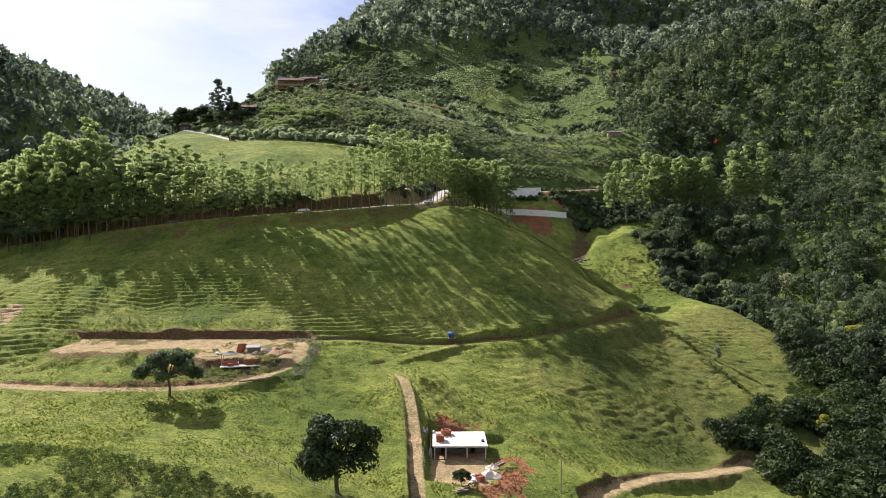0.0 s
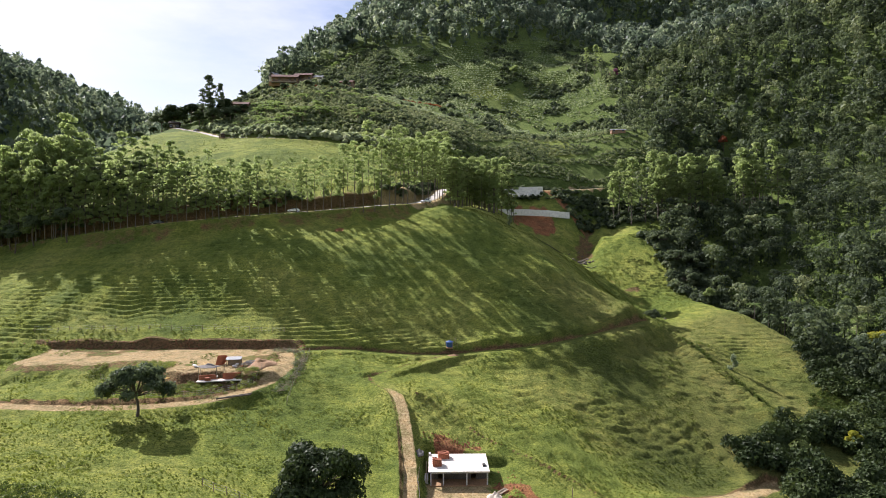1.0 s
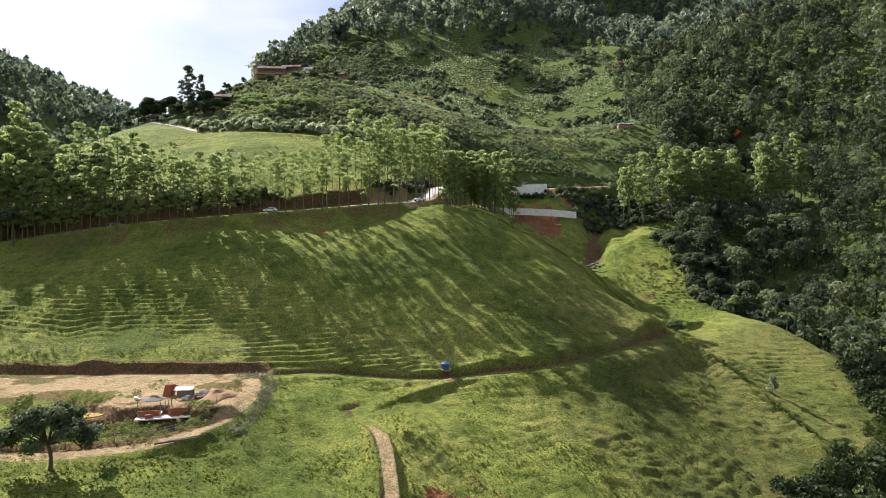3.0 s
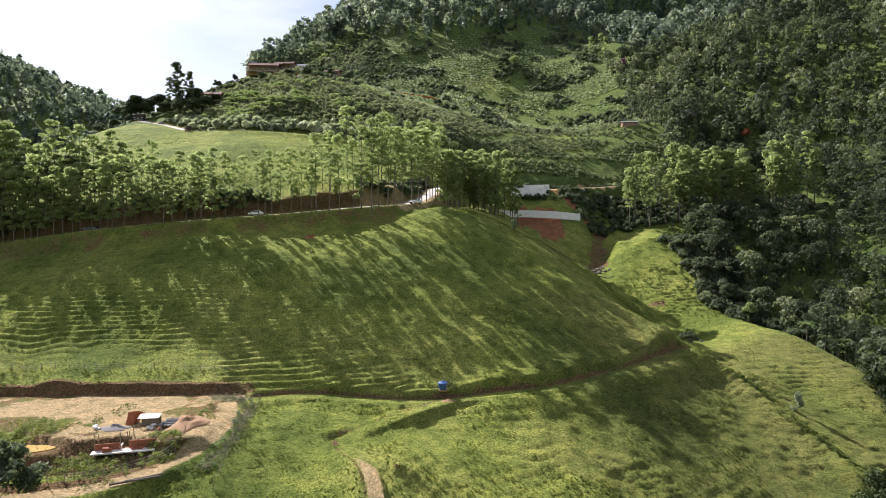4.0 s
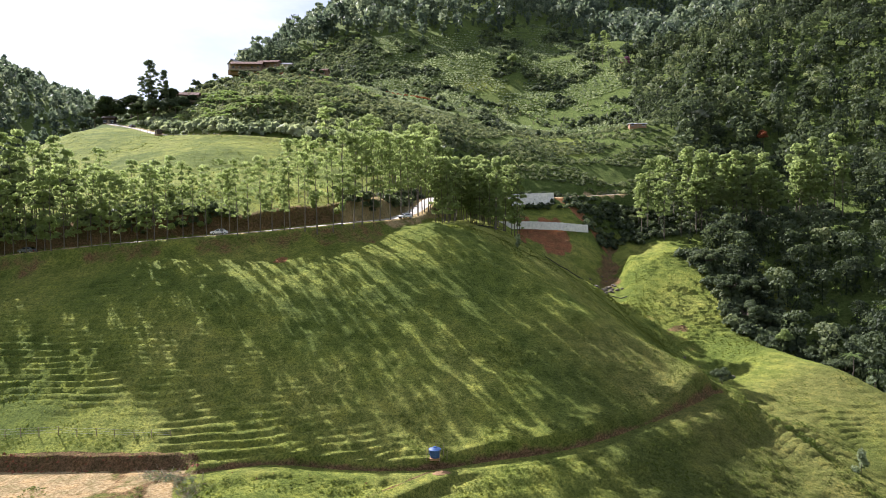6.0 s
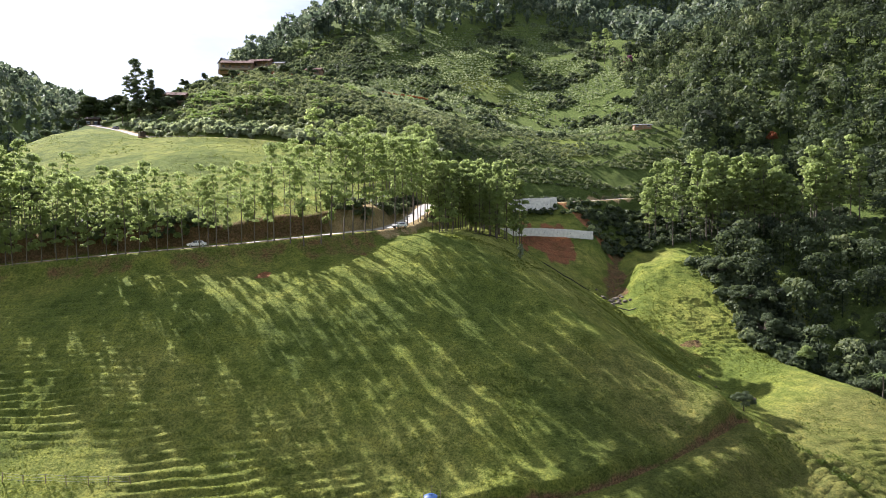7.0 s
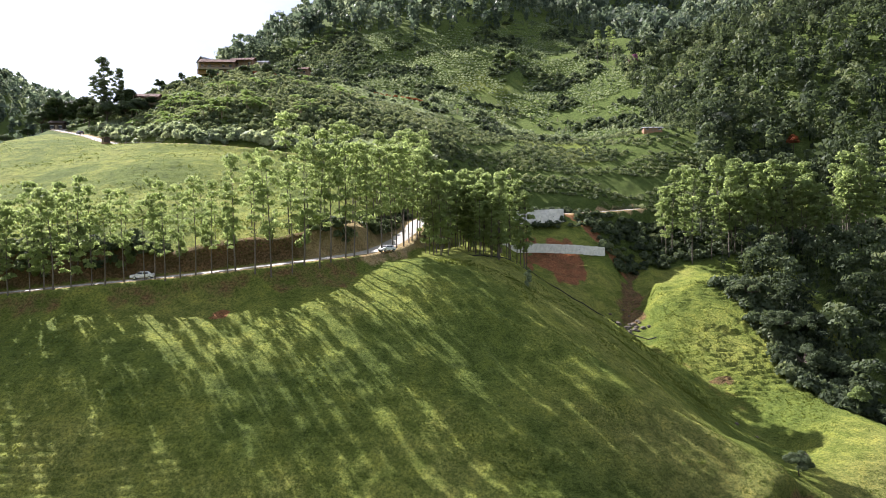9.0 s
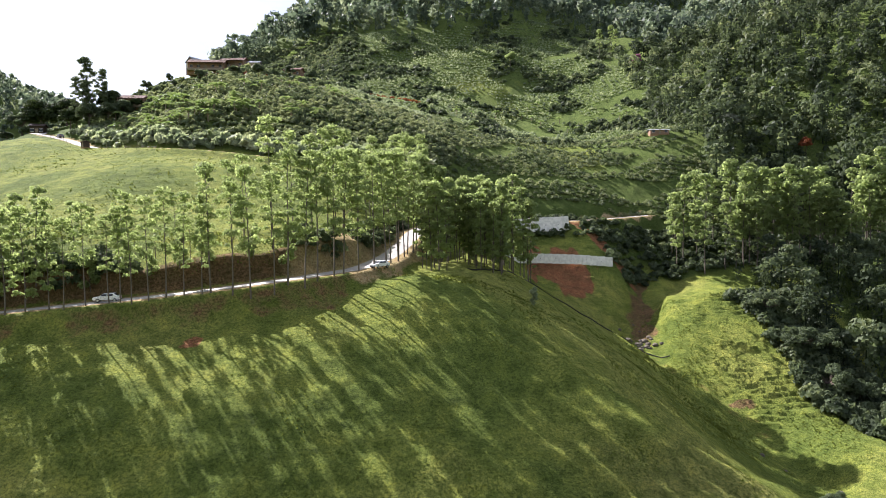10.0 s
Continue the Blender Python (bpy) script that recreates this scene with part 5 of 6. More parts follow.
def clods(label, cx, cy, rx, ry, n, mat, seed, size=0.22):
    """Loose lumps of earth strewn over the ground, as one object."""
    rng = np.random.default_rng(seed)
    base = np.array([(1, 0, 0), (-0.4, 0.9, 0), (-0.5, -0.8, 0), (0, 0.1, 0.9)])
    tri = np.array([(0, 1, 3), (1, 2, 3), (2, 0, 3), (0, 2, 1)])
    x, y = cx + rx * rng.normal(size=n) * 0.55, cy + ry * rng.normal(size=n) * 0.55
    z = height(x, y)
    pieces = []
    for px, py, pz in zip(x, y, z):
        a, s = rng.uniform(0, 6.28), size * (0.4 + 1.3 * rng.random() ** 2)
        v = (base + rng.normal(size=(4, 3)) * 0.2) * s
        c, d = math.cos(a), math.sin(a)
        pieces.append((np.stack([v[:, 0] * c - v[:, 1] * d + px, v[:, 0] * d + v[:, 1] * c + py, v[:, 2] + pz - 0.05], 1), tri))
    v, f, _ = join(pieces)
    tagged(new("loose_earth", mesh_of("loose_earth", v, f, mat)), label, "earth", kind="stuff")


def heap_thing(name, x, y, rx, ry, h, mat, label, seed, turn=0.0):
    t = tagged(new(name), label, name.split("_")[-1])
    t.matrix_basis = pose(x, y, at_ground(x, y), 0, 0, turn)
    part("mound", heap(rx, ry, h, seed), mat, t)
    return t


def brick_stack(x, y, z, nx, ny, nz, label, turn=0, seed=0):
    """Hollow bricks stacked on a pallet, some missing on top."""
    rng = random.Random(seed)
    t = thing("brick_stack", x, y, z, turn, label, "bricks", "brick stacks")
    me = None
    for k in range(nz):
        for i in range(nx):
            for j in range(ny):
                if k == nz - 1 and rng.random() < 0.45:
                    continue
                if 0 < i < nx - 1 and 0 < j < ny - 1 and k < nz - 1:
                    continue
                if me is None:
                    me = part("brick", box(0, 0, 0, 0.38, 0.19, 0.19, 0.012), BRICK, t).data
                    ob = t.children[0]
                else:
                    ob = new("brick", me)
                    ob.parent = t
                ob.location = ((i - nx / 2 + 0.5) * 0.4 + rng.uniform(-0.015, 0.015), (j - ny / 2 + 0.5) * 0.21 + rng.uniform(-0.01, 0.01), 0.1 + k * 0.2)
    return t


# --- small house under construction, flat roof slab
def small_house():
    h = thing("house", 3.25, 125.0, 0.0, 1.0, "unfinished single-storey house with flat pale roof slab", "house")
    part("floor_slab", box(0, 0, 0.06, 10.2, 9.2, 0.24, 0.02), EARTH, h)
    roof = part("roof_slab", box(0, -0.55, 2.62, 10.7, 8.4, 0.20, 0.03), WHITE_SLAB, h, "pale cement roof slab with a sandy stain")
    part("edge_beam", box(0, -4.45, 2.42, 10.2, 0.22, 0.2, 0.01), CONCRETE, h)
    for x in (-4.95, -2.75, 1.35, 4.95):
        part("column", box(x, -4.4, 1.25, 0.24, 0.24, 2.26, 0.015), CONCRETE, h, "bare concrete column")
    for x in (-4.95, 4.95):
        part("side_wall", box(x, 0.9, 1.25, 0.16, 5.2, 2.26, 0.01), BLOCK_WALL, h)
    part("back_wall", box(0, 3.4, 1.25, 9.74, 0.16, 2.26, 0.01), BLOCK_WALL, h)
    bm = bmesh.new()                                    # front wall of the rooms, with two doorways and a window
    for x0, x1 in ((-4.87, -3.6), (-2.7, -0.9), (0.5, 2.2), (3.1, 4.87)):
        slab(bm, (x0 + x1) / 2, -1.75, 1.25, x1 - x0, 0.15, 2.26)
    for x0, x1 in ((-3.6, -2.7), (2.2, 3.1)):
        slab(bm, (x0 + x1) / 2, -1.75, 2.24, x1 - x0, 0.15, 0.28)
    slab(bm, -0.2, -1.75, 0.62, 1.4, 0.15, 1.0)
    slab(bm, -0.2, -1.75, 2.24, 1.4, 0.15, 0.28)
    part("front_wall", bm, BLOCK_WALL, h)
    part("partition", box(0.9, 0.8, 1.25, 0.14, 4.9, 2.26, 0.01), BLOCK_WALL, h)
    hatch = part("roof_hatch", box(4.55, -2.2, 2.86, 0.55, 0.95, 0.28, 0.03), BLACK, h, "black hatch box on the roof")
    part("parapet_block", box(-5.15, 3.1, 2.9, 0.35, 0.9, 0.36, 0.02), CONCRETE, h)
    part("stair", box(-5.9, -2.0, 0.35, 1.0, 3.0, 0.9, 0.05), CONCRETE, h)
    brick_stack(0.6, 126.7, 2.74, 5, 8, 5, "stack of red hollow bricks on the roof slab", 8, 1)
    brick_stack(-0.55, 123.2, 2.74, 4, 8, 6, "stack of red hollow bricks on the roof slab", 3, 2)
    p = thing("scaffold_pole", -2.45, 120.0, 0.0, 0, "thin pale pole leaning at the house corner", "pole")
    part("pole", post((0, 0, 0), (0.1, 0.1, 4.6), 0.06, 0.05), TIMBER, p)


small_house()
heap_thing("sand_heap", 8.4, 112.6, 2.3, 1.9, 1.3, SAND, "pale sand heap in the house yard", 3)
heap_thing("sand_heap", 9.2, 116.4, 1.4, 1.1, 0.8, SAND, "small pale sand heap beside the porch", 4)
heap_thing("gravel_heap", -3.9, 126.6, 1.0, 1.2, 0.6, GREY_PILE, "grey gravel heap beside the dirt path", 5)
clods("dug red earth strewn beside the house", 12, 114, 3.2, 9, 420, RED_EARTH, 61)
clods("dug red earth strewn below the yard", 8.5, 107.3, 6, 2.4, 260, RED_EARTH, 62)
clods("dug red earth strewn behind the house", 2, 132.4, 6, 1.8, 200, RED_EARTH, 63)
brick_stack(6.6, 110.6, at_ground(6.6, 110.6), 3, 7, 5, "untidy stack of red bricks in the yard", 30, 3)


def sacks(x, y, z, seed, label, count=5, mat=None):
    rng = random.Random(seed)
    t = thing("sack_pile", x, y, z, seed * 25, label, "sacks")
    for k in range(count):
        bm = bmesh.new()
        bmesh.ops.create_uvsphere(bm, u_segments=12, v_segments=8, radius=1.0)
        for v in bm.verts:
            c = v.co
            c.x, c.y, c.z = 0.42 * math.copysign(abs(c.x) ** 0.6, c.x), 0.28 * math.copysign(abs(c.y) ** 0.6, c.y), 0.15 * math.copysign(abs(c.z) ** 0.8, c.z) * (1 + 0.15 * math.sin(9 * c.x + k))
        bmesh.ops.transform(bm, matrix=pose(rng.uniform(-0.5, 0.5), rng.uniform(-0.4, 0.4), 0.14 + 0.22 * (k // 2), 0, 0, rng.uniform(0, 180)), verts=bm.verts)
        part("sack", bm, mat or WHITE_PAINT, t)


sacks(4.9, 111.4, at_ground(4.9, 111.4), 1, "pile of pale sacks in the yard", 7)
sacks(5.4, 109.6, at_ground(5.4, 109.6), 2, "pile of pale sacks in the yard", 6)
sacks(-44.4, 148.4, at_ground(-44.4, 148.4), 3, "crumpled white sacks beside the half-built house", 5)
sacks(-53.4, 148.6, at_ground(-53.4, 148.6), 4, "pale cement sacks on the building plot", 4)


def board_pile(name, x, y, n, length, mat, label, turn, seed):
    rng = random.Random(seed)
    t = thing(name, x, y, at_ground(x, y), turn, label, "boards")
    for k in range(n):
        part("board", box(rng.uniform(-0.3, 0.3), rng.uniform(-0.4, 0.4), 0.05 + 0.07 * k, length * rng.uniform(0.8, 1.1), rng.uniform(0.2, 0.32), 0.05, 0.008, Matrix.Rotation(rng.uniform(-0.3, 0.3), 4, "Z")), mat, t)


board_pile("board_pile", 3.0, 104.8, 8, 2.6, TIMBER, "loose pile of old boards below the yard", 20, 5)
board_pile("board_pile", 10.6, 117.8, 6, 2.4, TIMBER, "boards leaning about the house corner", 60, 6)


# --- half-built house on the levelled plot
def half_built():
    cx, cy, z = -46.6, 145.0, 13.15
    h = thing("half_built_house", cx, cy, z, 13, "half-built house platform on piers with low brick walls", "building site")
    part("platform_slab", box(0, -2.6, 0, 8.9, 1.5, 0.22, 0.02), WHITE_SLAB, h, "pale cement floor strip")
    part("platform_slab", box(0, 0.4, -0.14, 8.4, 4.6, 0.14, 0.02), EARTH, h)
    for x in (-4.2, -1.4, 1.4, 4.2):
        part("pier", box(x, -3.1, -1.2, 0.14, 0.14, 2.2, 0.01), TIMBER, h, "timber prop")
    for x0, x1, hh in ((-4.1, -0.7, 1.0), (0.6, 4.2, 1.25)):
        wall = part("low_wall", box((x0 + x1) / 2, -1.85, hh / 2 + 0.06, x1 - x0, 0.14, hh - 0.1, 0.01), BRICK, h, "low unplastered brick wall")
        rows = int(hh / 0.2)
        me = None
        for r in range(rows):
            n = int((x1 - x0) / 0.4)
            for i in range(n):
                if me is None:
                    ob = part("brick", box(0, 0, 0, 0.385, 0.16, 0.185, 0.012), BRICK, wall)
                    me = ob.data
                else:
                    ob = new("brick", me)
                    ob.parent = wall
                ob.location = (x0 + 0.2 + i * 0.4 + (0.1 if r % 2 else 0), -1.85, 0.2 + r * 0.2)
    part("side_wall", box(4.25, 0.0, 0.7, 0.15, 3.6, 1.3, 0.01), BRICK, h)
    part("side_wall", box(4.25, 1.3, 1.6, 0.15, 1.0, 0.7, 0.01), BRICK, h)
    for x, y, b in ((-4.2, -1.8, 2.9), (-3.9, -0.6, 2.2), (-0.6, -1.8, 2.6), (-0.2, 0.8, 1.9), (0.7, -1.8, 2.7), (0.8, 0.4, 2.9), (3.4, 2.5, 2.0), (4.3, -1.8, 1.8)):
        part("formwork_post", box(x, y, b / 2, 0.11, 0.11, b, 0.005), TIMBER, h)
    for x, y0, y1 in ((-4.2, -1.7, 2.6), (-0.7, -1.7, 2.6), (0.7, -1.7, 2.6)):
        part("beam", box(x, (y0 + y1) / 2, 0.32, 0.2, y1 - y0, 0.24, 0.01), WHITE_SLAB, h, "pale plinth beam")
    part("beam", box(-2.4, 1.0, 0.32, 3.5, 0.2, 0.24, 0.01), TIMBER, h)
    brick_stack(-48.2, 141.9, 13.27, 3, 3, 3, "small stack of red bricks on the platform edge", 13, 7)
    brick_stack(-44.2, 143.0, 13.27, 4, 2, 2, "small stack of red bricks on the platform edge", 13, 8)


half_built()


def work_shelter():
    x, y = -45.0, 149.6
    t = thing("work_shelter", x, y, at_ground(x, y), 6, "low work shelter with grey sheet roof and timber posts", "shelter")
    for px, py in ((-1.7, -0.75), (1.2, -0.75), (-1.7, 0.75), (1.2, 0.75)):
        part("leg", box(px, py, 0.85, 0.1, 0.1, 1.8, 0.005), TIMBER, t)
    part("roof_sheet", box(-0.25, 0, 1.72, 3.3, 1.7, 0.06, 0.01, Matrix.Rotation(0.2, 4, "X")), SHEET, t, "grey metal sheet")
    part("back_panel", box(-0.25, 0.8, 0.8, 3.1, 0.05, 1.5, 0.005), TIMBER, t)
    for k in range(3):
        s = thing("metal_sheet", x + 3.0 + 0.3 * k, y - 0.5 + 0.7 * k, at_ground(x + 3, y), 6 + 7 * k, "pale corrugated sheet lying on timber", "sheet")
        bm = bmesh.new()
        n = 17
        for i in range(n):
            bm.verts.new((-1.5, -0.55 + 1.1 * i / (n - 1), 0.55 + 0.18 * k + 0.035 * (i % 2)))
            bm.verts.new((1.5, -0.55 + 1.1 * i / (n - 1), 0.5 + 0.18 * k + 0.035 * (i % 2)))
        bm.verts.ensure_lookup_table()
        for i in range(n - 1):
            bm.faces.new((bm.verts[2 * i], bm.verts[2 * i + 1], bm.verts[2 * i + 3], bm.verts[2 * i + 2]))
        bmesh.ops.solidify(bm, geom=bm.faces[:], thickness=0.01)
        part("sheet", bm, SHEET, s)
        part("bearer", box(-1.0, 0, 0.25, 0.1, 1.0, 0.5, 0.005), TIMBER, s)
        part("bearer", box(1.0, 0, 0.25, 0.1, 1.0, 0.5, 0.005), TIMBER, s)
    r = thing("form_panels", -48.2, 150.8, at_ground(-48.2, 150.8), 20, "leaning red form boards on the building plot", "boards")
    for k in range(5):
        part("panel", box(0.25 * k - 0.6, 0.15 * k, 0.95, 1.3, 0.06, 2.1, 0.01, Matrix.Rotation(0.25 + 0.1 * k, 4, "Y") @ Matrix.Rotation(0.2 * k - 0.3, 4, "Z")), RED_BOARD, r)


work_shelter()
heap_thing("gravel_heap", -50.6, 148.6, 2.6, 1.4, 0.7, GREY_PILE, "dark grey gravel heap on the building plot", 12)
heap_thing("earth_heap", -39.8, 150.6, 3.2, 4.8, 1.3, EARTH, "heap of brown earth beside the plot track", 13)


clods("crumbled brown earth on the plot edge", -52, 142.6, 9, 1.6, 300, EARTH, 64)
clods("crumbled brown earth beside the plot track", -39.5, 153, 3.2, 6, 500, EARTH, 65, 0.16)
clods("red earth at the foot of the cut bank", -66, 168.2, 36, 0.9, 300, RED_EARTH, 66, 0.25)


def puddle():
    t = thing("puddle", -60.0, 143.0, 13.5, 0, "shallow puddle of yellow muddy water", "puddle")
    bm = bmesh.new()
    ring = [bm.verts.new((3.4 * math.cos(a) * (1 + 0.12 * math.sin(3 * a)), 1.9 * math.sin(a) * (1 + 0.15 * math.sin(2 * a)), 0)) for a in np.linspace(0, 2 * math.pi, 40, endpoint=False)]
    foot = [bm.verts.new((v.co.x, v.co.y, -0.5)) for v in ring]
    bm.faces.new(ring)
    for k in range(40):
        bm.faces.new((ring[k], foot[k], foot[(k + 1) % 40], ring[(k + 1) % 40]))
    part("water", bm, MUD, t)


puddle()


def brush_line():
    """Cut branches heaped along the edge of the plot."""
    line = curve_line([(-40, 165.5, 0), (-34, 163.5, 0), (-32.2, 156, 0), (-31.8, 148, 0), (-33.0, 141, 0)], 1.2)
    rng = np.random.default_rng(5)
    pieces = []
    for x, y, _ in line:
        z = at_ground(x, y)
        for k in range(16):
            a, e, L = rng.uniform(0, 6.28), rng.uniform(-0.1, 0.9), rng.uniform(0.5, 1.5)
            b = np.array([x + rng.normal() * 0.8, y + rng.normal() * 0.8, z + rng.uniform(0, 0.5)])
            v, f = tube([b, b + np.array([math.cos(a) * math.cos(e), math.sin(a) * math.cos(e), math.sin(e)]) * L], [0.045, 0.02], 4)
            pieces.append((v, f))
    v, f, t = join(pieces)
    tagged(new("brush_heap", mesh_of("brush_heap", v, f, TIMBER)), "long heap of cut branches beside the track", "brush", kind="stuff")


brush_line()
bush_patch("dry_brush", "withered leaves in the heap of cut branches", (-42, -30), (138, 168), 0.8, lambda x, y: along(curve_line([(-40, 165.5, 0), (-34, 163.5, 0), (-32.2, 156, 0), (-31.8, 148, 0), (-33.0, 141, 0)], 3), x, y)[0] < 1.3, 0.4, SCRUB_LEAF, 230, 14, 0.3, -0.2, 1.2, "brush")


# --- fences
def fence(points, label, gap=2.6, h=1.35, wires=3, seed=0):
    rng = random.Random(seed)
    line = curve_line([(x, y, 0) for x, y in points], 0.5)
    spots, run, last = [], 0.0, None
    for p in line:
        if last is None or math.hypot(p[0] - last[0], p[1] - last[1]) >= gap:
            last = (p[0] + rng.uniform(-0.1, 0.1), p[1] + rng.uniform(-0.1, 0.1))
            spots.append((*last, at_ground(*last)))
    x0, y0, z0 = spots[0]
    f = thing("fence", x0, y0, z0, 0, label, "fence", "pasture fences")
    tops = []
    for x, y, z in spots:
        a = Vector((x - x0, y - y0, z - z0))
        b = a + Vector((rng.uniform(-0.12, 0.12), rng.uniform(-0.12, 0.12), h * rng.uniform(0.85, 1.1)))
        part("post", post(a - Vector((0, 0, 0.3)), b, 0.075, 0.06, 6), TIMBER, f)
        tops.append((a, b))
    for k in range(wires):
        bm = bmesh.new()
        t = 0.35 + 0.6 * k / max(1, wires - 1)
        for (a, b), (c, d) in zip(tops, tops[1:]):
            rod(bm, a.lerp(b, t), c.lerp(d, t), 0.012, sides=3)
        part("wire", bm, RIM, f)


fence([(-104, 173), (-85, 173.8), (-62, 173.4), (-40, 173.2)], "weathered post and wire fence above the plot bank", seed=1)
fence([(-34, 101), (-28, 99), (-21, 96.4), (-14, 93)], "leaning post and wire fence on the near pasture", 1.9, seed=2)
fence([(-60, 133.5), (-50, 134.2), (-44, 137), (-39.2, 142), (-38, 148)], "post and wire fence round the half-built house", 2.3, seed=3)
fence([(-73, 147), (-66, 141), (-61, 134.5)], "post and wire fence across the plot", 1.6, seed=4)
fence([(-3.2, 110), (-3.6, 115), (-3.8, 121)], "thin post fence beside the yard", 1.8, seed=5)
fence([(-30.6, 136.5), (-31, 146), (-31.5, 156), (-31.8, 165)], "post and wire fence beside the plot track", 3.2, seed=6)
fence([(-147, 372), (-133, 359), (-113, 341.5), (-95, 330), (-79, 320)], "white post fence along the hill road", 3.0, 1.0, 1, seed=7)
for k, (x, y) in enumerate([(20.9, 110.0), (-17, 121)]):
    t = thing("utility_post", x, y, at_ground(x, y), 0, "slim grey timber post standing on the pasture", "post")
    part("pole", post((0, 0, -0.4), (0.05, 0, 6.2 if k == 0 else 2.0), 0.11, 0.08), TIMBER, t)
for k, (x, y, a, n) in enumerate([(-40.5, 134.6, 24, 6.5), (-39.6, 135.3, 30, 5.0)]):
    t = thing("log", x, y, at_ground(x, y) + 0.16, a, "pale peeled log lying beside the track", "log")
    part("log_stem", post((-n / 2, 0, 0), (n / 2, 0, 0.1), 0.17, 0.13), BARK, t)


# --- water tank
def water_tank(x=2.3, y=174.3):
    z = at_ground(x, y)
    t = thing("water_tank", x, y, z, 0, "blue plastic water tank with domed lid among poles", "water tank")
    t.scale = (0.75, 0.75, 0.78)
    bm = bmesh.new()
    prof = [(0.98, 0.0), (1.02, 0.1), (1.12, 0.55), (1.2, 1.1), (1.27, 1.55), (1.34, 1.6), (1.34, 1.72), (1.2, 1.78), (0.75, 1.98), (0.4, 2.08), (0.36, 2.2), (0.0, 2.22)]
    rings = [[bm.verts.new((r * math.cos(a), r * math.sin(a), h)) for a in np.linspace(0, 2 * math.pi, 28, endpoint=False)] for r, h in prof[:7]]
    for a, b in zip(rings, rings[1:]):
        for j in range(28):
            bm.faces.new((a[j], a[(j + 1) % 28], b[(j + 1) % 28], b[j]))
    bm.faces.new(rings[0][::-1])
    part("body", bm, TANK_BLUE, t, "blue tapered tank body")
    bm = bmesh.new()
    rings = [[bm.verts.new((r * math.cos(a), r * math.sin(a), h)) for a in np.linspace(0, 2 * math.pi, 28, endpoint=False)] for r, h in prof[6:11]]
    for a, b in zip(rings, rings[1:]):
        for j in range(28):
            bm.faces.new((a[j], a[(j + 1) % 28], b[(j + 1) % 28], b[j]))
    bm.faces.new(rings[-1])
    part("lid", bm, TANK_BLUE, t, "domed lid")
    part("pad", box(0, 0, -0.2, 2.3, 2.3, 0.4, 0.03), EARTH, t)
    for px, py, h in ((-1.9, -1.2, 2.5), (1.0, -1.6, 1.9), (1.9, 0.6, 2.7), (0.2, 1.9, 3.0), (-1.4, 1.3, 2.0), (2.6, -0.4, 1.4)):
        part("pole", post((px, py, -0.4), (px + 0.06, py, h), 0.06, 0.05, 6), TIMBER, t)
    heap_thing("earth_heap", x + 1.2, y - 2.4, 1.8, 0.9, 0.3, EARTH, "dug red earth below the water tank", 21)


water_tank()


# --- retaining walls
def retaining_wall(name, points, height_m, label):
    x0, y0, z0 = points[0]
    t = thing(name, x0, y0, z0, 0, label, "retaining wall", "retaining walls")
    k = 0
    for a, b in zip(points, points[1:]):
        a, b = Vector(a), Vector(b)
        n = max(1, round((b - a).length / 2.4))
        ang = math.atan2(b.y - a.y, b.x - a.x)
        for i in range(n):
            c = a.lerp(b, (i + 0.5) / n) - Vector((x0, y0, z0))
            L = (b - a).length / n
            rot = Matrix.Rotation(ang, 4, "Z") @ Matrix.Rotation(-0.10, 4, "X")
            h = height_m
            p = part("panel", box(c.x, c.y, c.z + h / 2 - 0.4, L - 0.015, 0.4, h + 0.8, 0.03, rot), CRIB_WALL, t)
            if k % 2:
                part("drain", box(c.x, c.y - 0.26, c.z + h * 0.35, 0.2, 0.1, 0.2, 0.01, rot), BLACK, p, "dark drain hole")
            k += 1
    c = (Vector(points[0]) + Vector(points[-1])) / 2 - Vector((x0, y0, z0))
    if height_m < 3:
        part("dark_opening", box(c.x - 2, c.y - 0.32, c.z + 0.7, 1.5, 0.3, 1.3, 0.02), BLACK, t)


retaining_wall("retaining_wall", [(25, 317.2, 49.3), (40, 316.2, 49.2), (52, 316.6, 48.6), (62, 318.4, 47.6)], 2.2, "long pale concrete retaining wall above the red bank")
retaining_wall("retaining_wall", [(31, 330.5, 58.4), (42, 330.4, 58.8), (48.5, 331.2, 59.0), (51.5, 333.8, 59.2)], 3.9, "pale concrete retaining wall below the road bend")


# --- pipe across the slope
def slope_pipe():
    pts = curve_line([(13, 263, 0), (20, 274, 0), (30, 286, 0), (42, 292, 0), (56, 289, 0), (66, 281, 0)], 2.0)
    bm = bmesh.new()
    p = [Vector((x, y, at_ground(x, y) + 0.18)) for x, y, _ in pts]
    o = p[0].copy()
    for a, b in zip(p, p[1:]):
        rod(bm, a - o, b - o, 0.14, sides=6)
    t = thing("water_pipe", *o, 0, "dark water pipe lying across the grassy slope", "pipe")
    part("tube", bm, BLACK, t)


slope_pipe()


# --- rocks
def rocks(spots, label):
    for k, (x, y, r) in enumerate(spots):
        bm = bmesh.new()
        bmesh.ops.create_icosphere(bm, subdivisions=2, radius=r)
        for v in bm.verts:
            n = noise.noise(v.co * (1.3 / r) + Vector((k * 3.1, 0, 0)))
            v.co *= 1 + 0.45 * n
            v.co.z *= 0.65
        t = thing("rock", x, y, at_ground(x, y) + 0.1 * r, k * 40, label, "rock", "brook rocks")
        part("stone", bm, ROCK, t)


